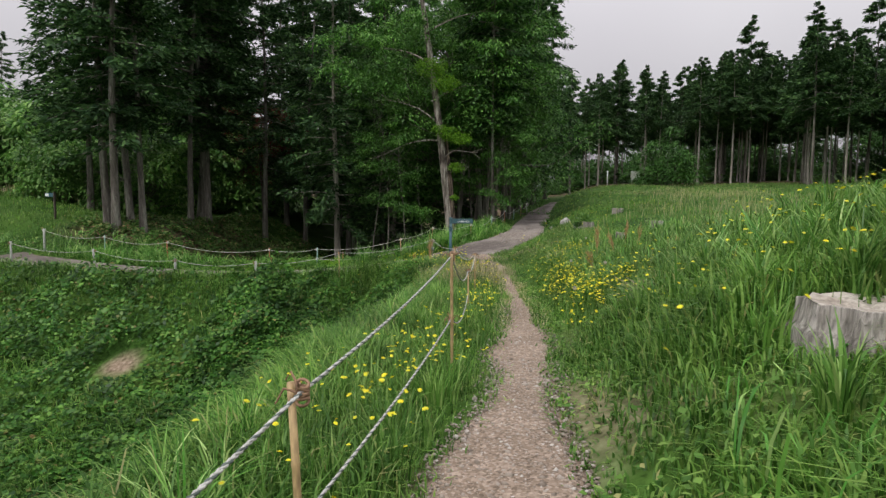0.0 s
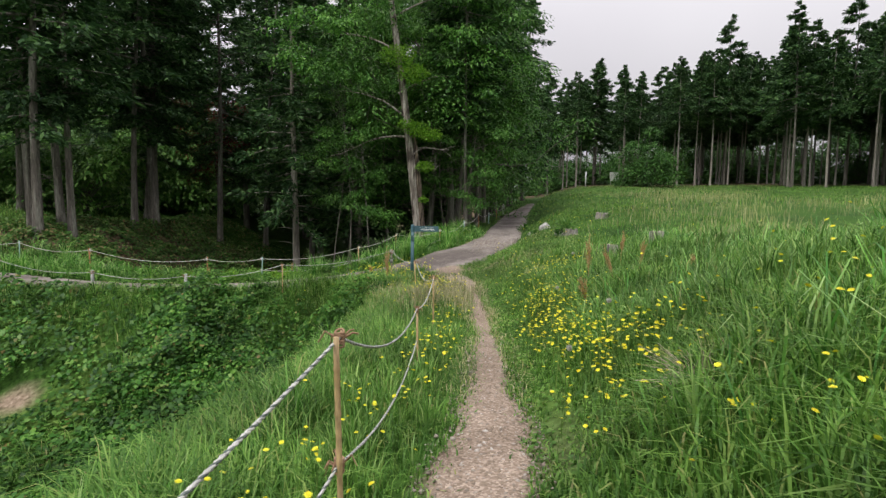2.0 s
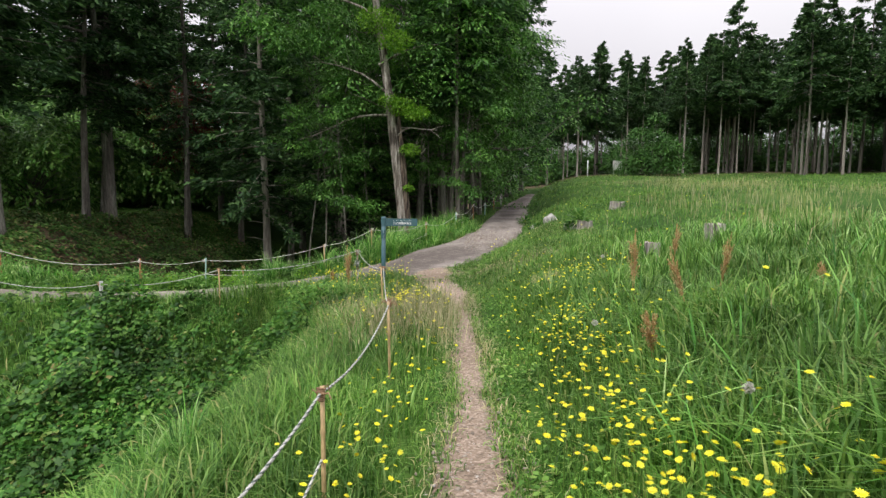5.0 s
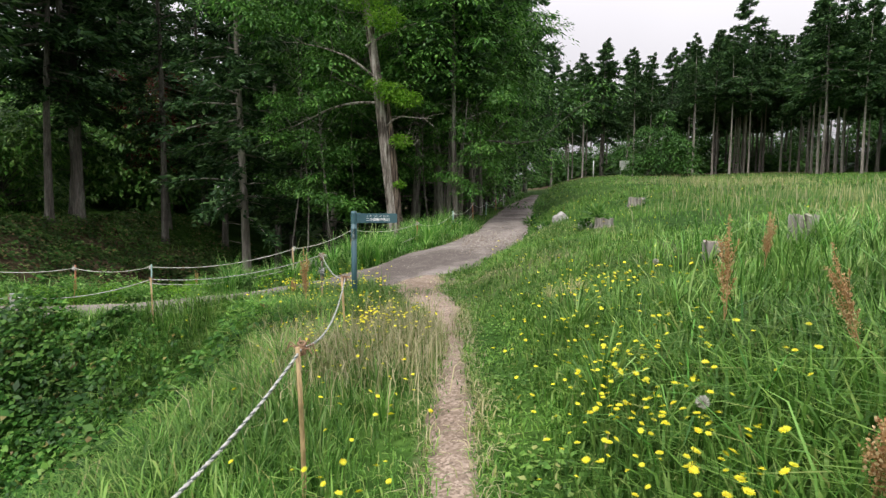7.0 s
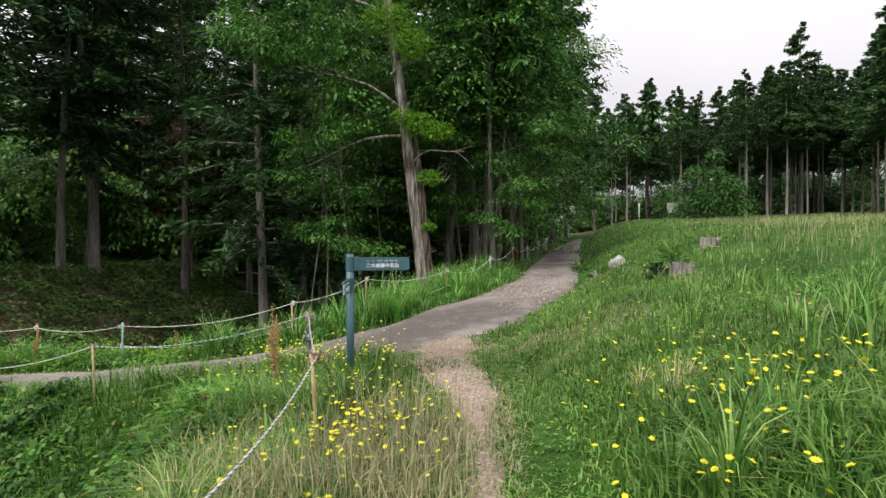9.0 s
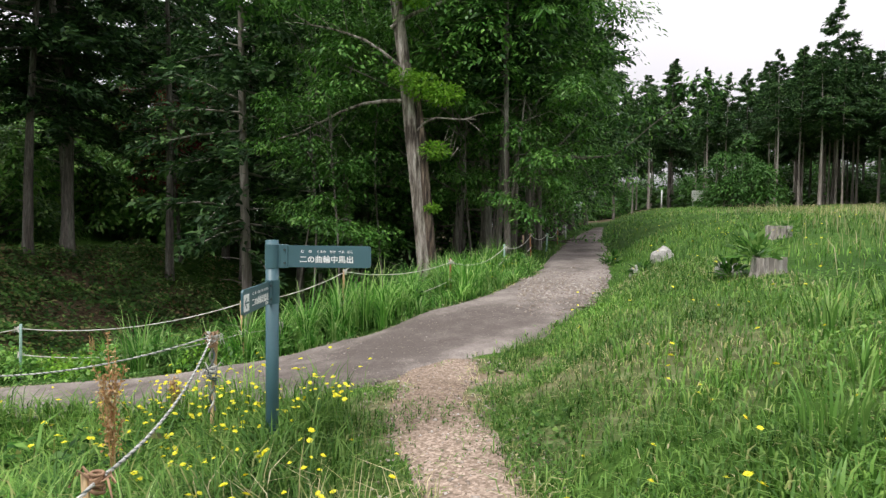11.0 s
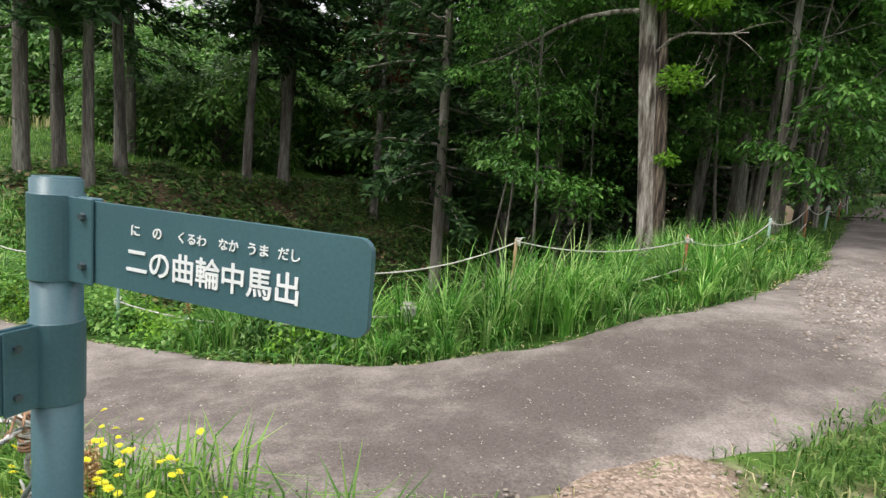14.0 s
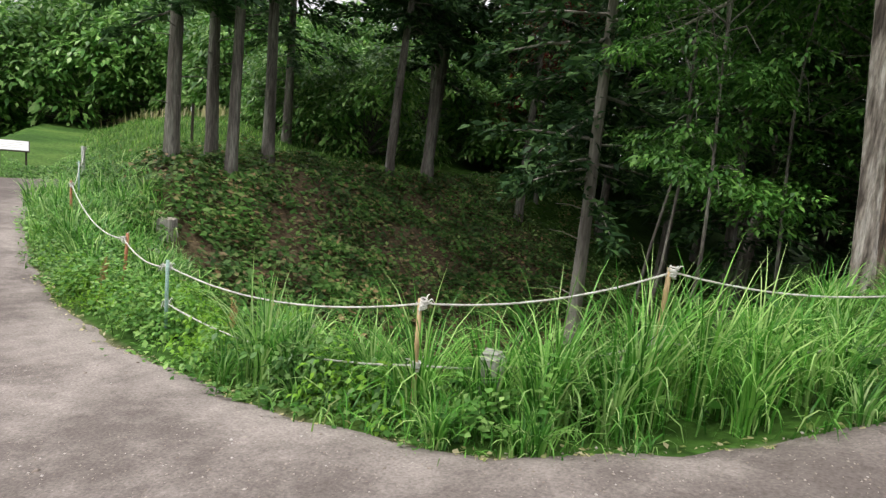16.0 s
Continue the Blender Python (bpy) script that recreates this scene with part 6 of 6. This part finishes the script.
blades("fork_grass", scatter(11000, -1.9, 1.0, 18.2, 21.6, lambda x, y: 0.7 * (road_depth(x, y) < 0.05) * clumps(x, y, 1.6, 81, 0.4, 0.6)), lambda x, y: 0.07 + 0.07 * vnoise(x, y, 82), (0.4, 1.1), (0.005, 0.01), M_GRASS, "sparse grass on the worn fork", simple=True)


# -- yellow flowers --
def flowers(spots):
    xs, ys, hs = [], [], []
    for x, y, rx, ry, n, *up in spots:
        hs.append(np.full(n, up[0] if up else 1.0))
        xs.append(x + GR.normal(size=n) * rx)
        ys.append(y + GR.normal(size=n) * ry)
    x, y = np.concatenate(xs), np.concatenate(ys)
    k = (inside_road(x, y, 0.0) == False) & (y > 0.2)
    x, y = x[k], y[k]
    n = len(x)
    tall = GR.uniform(0.26, 0.46, n) * np.concatenate(hs)[k]
    base = np.stack([x, y, height(x, y)], 1)
    az, lean = GR.uniform(0, 2 * np.pi, n), GR.uniform(0.05, 0.25, n)
    stuff("flower_stems", blade_mesh("flower_stems", base, az, tall, lean, np.full(n, 0.005), M_STEM), "thin green flower stems", "flower stem")
    top = base + np.stack([np.cos(az) * tall * lean * 0.98, np.sin(az) * tall * lean * 0.98, tall * (1 - 0.55 * lean)], 1)
    R = GR.uniform(0.014, 0.024, n)
    tilt = unit(np.array([0, 0, 1.0]) + GR.normal(size=(n, 3)) * 0.3)
    a = unit(np.cross(tilt, np.array([1.0, 0.2, 0])))
    b = np.cross(tilt, a)
    V = []
    for ring, count, rise, size in ((0, 13, 0.15, 1.0), (1, 9, 0.45, 0.66)):
        for j in range(count):
            th = 2 * np.pi * j / count + ring * 0.3
            d = a * math.cos(th) + b * math.sin(th) + tilt * rise
            V.append(card_arrays(top + tilt * 0.003 * ring, d, tilt, R * size * GR.uniform(0.85, 1.15, n), R * 0.5 * size, 0.1).reshape(n, 4, 3))
    v = np.stack(V, 1).reshape(-1, 3)
    stuff("yellow_flowers", cards_mesh("yellow_flowers", v, M_PETAL), "yellow dandelion-like flowers", "flower")


flowers([
    (-0.95, 3.2, 0.35, 0.8, 45), (-0.75, 5.4, 0.28, 1.3, 110), (-0.4, 8.0, 0.3, 1.0, 30), (-0.3, 10.3, 0.22, 1.2, 80), (-0.35, 13.3, 0.25, 0.7, 30),
    (-0.9, 16.0, 0.4, 0.7, 260), (-1.5, 17.6, 0.35, 0.5, 45), (-2.0, 18.1, 0.4, 0.4, 50, 1.5), (-1.75, 18.6, 0.2, 0.25, 30, 1.6), (-2.35, 19.1, 0.3, 0.2, 50, 1.4), (-3.2, 18.8, 0.8, 0.5, 40), (-1.15, 18.85, 0.14, 0.2, 16, 1.4), (-2.6, 19.25, 0.35, 0.2, 36, 1.2), (-1.6, 18.95, 0.25, 0.2, 30, 1.0),
    (1.25, 11.9, 0.24, 1.2, 200, 1.1), (1.05, 9.8, 0.2, 0.6, 130, 1.1), (1.1, 7.3, 0.2, 0.6, 60), (1.4, 7.9, 0.2, 0.6, 100, 1.1), (1.3, 8.8, 0.25, 0.5, 60), (1.6, 8.0, 0.25, 0.4, 30, 1.2), (1.45, 12.9, 0.35, 0.7, 85), (1.5, 16.2, 0.45, 0.6, 60), (1.95, 15.3, 0.35, 0.5, 70), (2.7, 6.8, 0.9, 1.4, 85, 1.5),
    (2.3, 4.8, 0.6, 0.9, 60, 1.4), (1.6, 5.6, 0.35, 0.8, 22), (1.15, 14.6, 0.3, 0.8, 25), (2.0, 19.0, 0.8, 1.4, 22), (0.2, 25.9, 0.9, 1.6, 6), (-0.7, 27.5, 0.4, 1.6, 24), (3.5, 25, 1.2, 3.0, 30), (6, 30, 4, 8, 120), (1.2, 17.8, 0.5, 0.6, 16),
])


# -- docks: rust-brown seed spikes --
def dock(seed, tall, label):
    rng = np.random.default_rng(seed)
    t = thing("dock_plant", Matrix(), label, "wild plant", "docks gone to seed")
    tubes, V = [], []
    for k in range(3):
        az = rng.uniform(0, 6.28)
        L = tall * rng.uniform(0.65, 1.0)
        z = np.linspace(0.0, L, 7)
        ln = rng.uniform(0.01, 0.09)
        P = np.stack([np.cos(az) * ln * z ** 1.5, np.sin(az) * ln * z ** 1.5, z], 1)
        spikes = [P]
        for b in range(4):
            f0, ba = rng.uniform(0.45, 0.75), rng.uniform(0, 6.28)
            o = np.array([np.interp(f0 * L, z, P[:, i]) for i in range(3)])
            bl = L * rng.uniform(0.16, 0.3)
            t7 = np.linspace(0, 1, 7)[:, None]
            spikes.append(o + t7 * bl * np.array([0.3 * math.cos(ba), 0.3 * math.sin(ba), 0.95]))
        for m, S in enumerate(spikes):
            tubes.append(tube(S, np.linspace(0.006 if m == 0 else 0.003, 0.0015, 7), 5, False))
            n = 95 if m == 0 else 42
            f = rng.uniform(0.5 if m == 0 else 0.15, 1.0, n)
            c = np.stack([np.interp(f, np.linspace(0, 1, 7), S[:, i]) for i in range(3)], 1) + rng.normal(size=(n, 3)) * np.array([0.016, 0.016, 0.008]) * (1.3 - f)[:, None]
            V.append(card_arrays(c, rand_dirs(rng, n) + np.array([0, 0, -0.3]), rand_dirs(rng, n), rng.uniform(0.01, 0.02, n), rng.uniform(0.008, 0.015, n), 0.2))
    part("stem", join_tubes("stem", tubes, M_DOCK), t)
    part("seed_head", cards_mesh("seed_head", np.concatenate(V), M_DOCK), t, "rust-brown seed spike")
    return t


_docks = [dock(s, h, "rust-brown dock gone to seed in the grass") for s, h in ((81, 1.05), (82, 0.8), (83, 0.65))]
for _i, (_x, _y, _s, _lx, _ly) in enumerate(((2.07, 13.15, 1.0, 0, 0), (1.72, 11.1, 0.95, -8, -37), (3.4, 11.9, 0.8, 0, 8), (2.75, 12.6, 0.8, -8, 5), (2.9, 14.5, 0.9, 0, 6),
                                              (-2.75, 19.3, 1.25, 0, 0), (-2.04, 17.6, 1.2, 0, 0), (-8.6, 22.0, 0.8, 10, 0), (-9.1, 22.2, 0.8, 0, 12), (2.3, 12.0, 0.8, 8, -16), (-5.9, 22.3, 0.7, 0, 0))):
    _m = Matrix.Translation((_x, _y, float(height(_x, _y)))) @ pose(0, 0, 0, _lx, _ly, _i * 77) @ Matrix.Scale(_s, 4)
    if _i < 3:
        _docks[_i].matrix_world = _m
    else:
        copy_thing(_docks[_i % 3], _m)


# -- a heap of dead grey stalks, and dandelion clocks --
def dead_brush(x, y, R):
    rng = np.random.default_rng(91)
    tubes = []
    for k in range(330):
        o = rng.normal(size=3) * np.array([0.3, 0.3, 0.0]) * R
        d = unit(rng.normal(size=3) * np.array([1, 1, 0.5]) + np.array([0, 0, 0.45]))
        L = R * rng.uniform(0.6, 1.25)
        b = rng.normal(size=3) * 0.45 * L
        tubes.append(tube([o, o + d * L * 0.5 + b * 0.5, o + d * L + b + np.array([0, 0, -0.2 * L])], [0.0035, 0.003, 0.0015], 4, False))
    ob = tagged(new("dead_brush", join_tubes("dead_brush", tubes, M_DRYTWIG)), "tangled heap of dead grey-brown stalks in the grass", "brush")
    ob.matrix_world = at(x, y, 0, 1.0, -0.1)


dead_brush(1.62, 6.65, 0.19)


def dandelion_clock(x, y, tall, seed):
    rng = np.random.default_rng(seed)
    t = thing("dandelion_clock", at(x, y), "white dandelion clock on a thin stem", "flower", "dandelion clocks")
    top = np.array([0.02, 0.01, tall])
    part("stem", join_tubes("stem", [tube([(0, 0, -0.02), (0.0, 0.01, tall * 0.5), top], 0.0025, 5, False)], M_STEM), t)
    d = rand_dirs(rng, 160)
    part("seed_ball", cards_mesh("seed_ball", card_arrays(top + d * 0.006, d, rand_dirs(rng, 160), rng.uniform(0.02, 0.027, 160), np.full(160, 0.009), 0.1), M_CLOCK), t, "white ball of seed down")


for _i, (_x, _y, _z) in enumerate(((1.31, 11.5, 0.40), (1.55, 9.2, 0.62), (0.95, 7.9, 0.42), (2.0, 14.6, 0.62))):
    dandelion_clock(_x, _y, max(0.2, _z - float(height(_x, _y))), 300 + _i)


# -- gravel on path and road --
def pebbles(name, n, x0, x1, y0, y1, prob, size, label, lift=0.02):
    x, y = scatter(n, x0, x1, y0, y1, prob)
    n = len(x)
    c = np.stack([x, y, height(x, y) + lift], 1)
    octa = np.array([(1, 0, 0), (-1, 0, 0), (0, 1, 0), (0, -1, 0), (0, 0, 1), (0, 0, -1)], float)
    s = size * GR.lognormal(0, 0.4, (n, 1)) * GR.uniform(0.6, 1.3, (n, 3)) * np.array([1, 1, 0.6])
    th = GR.uniform(0, 6.28, n)
    p = octa[None] * s[:, None] + GR.normal(size=(n, 6, 3)) * size * 0.15
    p = np.stack([p[..., 0] * np.cos(th)[:, None] - p[..., 1] * np.sin(th)[:, None], p[..., 0] * np.sin(th)[:, None] + p[..., 1] * np.cos(th)[:, None], p[..., 2]], -1)
    tri = np.array([(0, 2, 4), (2, 1, 4), (1, 3, 4), (3, 0, 4), (2, 0, 5), (1, 2, 5), (3, 1, 5), (0, 3, 5)])
    f = (np.arange(n)[:, None, None] * 6 + tri).reshape(-1, 3)
    return stuff(name, quads_mesh(name, (c[:, None] + p).reshape(-1, 3), f, M_PEBBLE), label, "gravel")


pebbles("path_gravel", 13000, -0.6, 1.0, 0.5, 12, lambda x, y: (path_depth(x, y) > -0.12) * np.interp(y, [0, 6, 12], [1, 0.7, 0.25]), 0.011, "small brown and pale gravel on the footpath")
pebbles("loose_gravel", 6500, -0.5, 0.8, 1.2, 6, lambda x, y: (path_depth(x, y) > -0.06), 0.0075, "loose gravel on the trodden path")
pebbles("fork_gravel", 2600, -2.2, 1.2, 17.5, 21.6, lambda x, y: (path_depth(x, y) > -0.3) * (road_depth(x, y) < 0.15), 0.011, "chips and gravel where path and road meet")
pebbles("road_chips", 12000, -7, 1.5, 19.5, 25, lambda x, y: (road_depth(x, y) > 0.0) * (0.15 + 0.85 * clumps(x, y, 0.8, 91, 0.45, 0.6)), 0.005, "small pale chips strewn on the earth road", 0.036)
pebbles("road_gravel", 12000, 0, 2.6, 23.5, 34, lambda x, y: (road_depth(x, y) > 0.0) * np.exp(-((y - 26.0) / 2.0) ** 2), 0.018, "pale grey gravel laid on the track", 0.036)

# dry grass that hangs over the narrow path from both sides
def path_edge(x, y):
    return np.exp(-((path_depth(x, y) + 0.04) / 0.09) ** 2)


blades("path_edge_grass", scatter(26000, -0.4, 1.1, 8, 18.2, lambda x, y: path_edge(x, y) * np.interp(y, [8, 13, 14.5, 17, 18.2], [0.12, 0.3, 0.7, 0.7, 0.3])), lambda x, y: 0.1 + 0.12 * vnoise(x * 2, y * 2, 95), (0.5, 1.3), (0.004, 0.009), M_STRAW, "pale trodden grass over the path's edges", simple=True)
blades("path_edge_green", scatter(12000, -0.4, 1.1, 8, 18.2, lambda x, y: path_edge(x, y) * 0.7), lambda x, y: 0.09 + 0.1 * vnoise(x * 2, y * 2, 96), (0.4, 1.2), (0.005, 0.01), M_GRASS, "short green grass at the path's edges", simple=True)
blades("worn_pale_grass", scatter(15000, -1.6, 3.4, 17.4, 26, lambda x, y: (road_depth(x, y) < 0.0) * (path_depth(x, y) < 0.12) * (x > line_x(y) - 0.4) * (0.15 + 0.85 * clumps(x, y, 0.9, 97, 0.45, 0.62))), lambda x, y: 0.07 + 0.08 * vnoise(x, y, 98), (0.5, 1.3), (0.004, 0.009), M_STRAW, "pale dry grass trodden flat at the fork", simple=True)
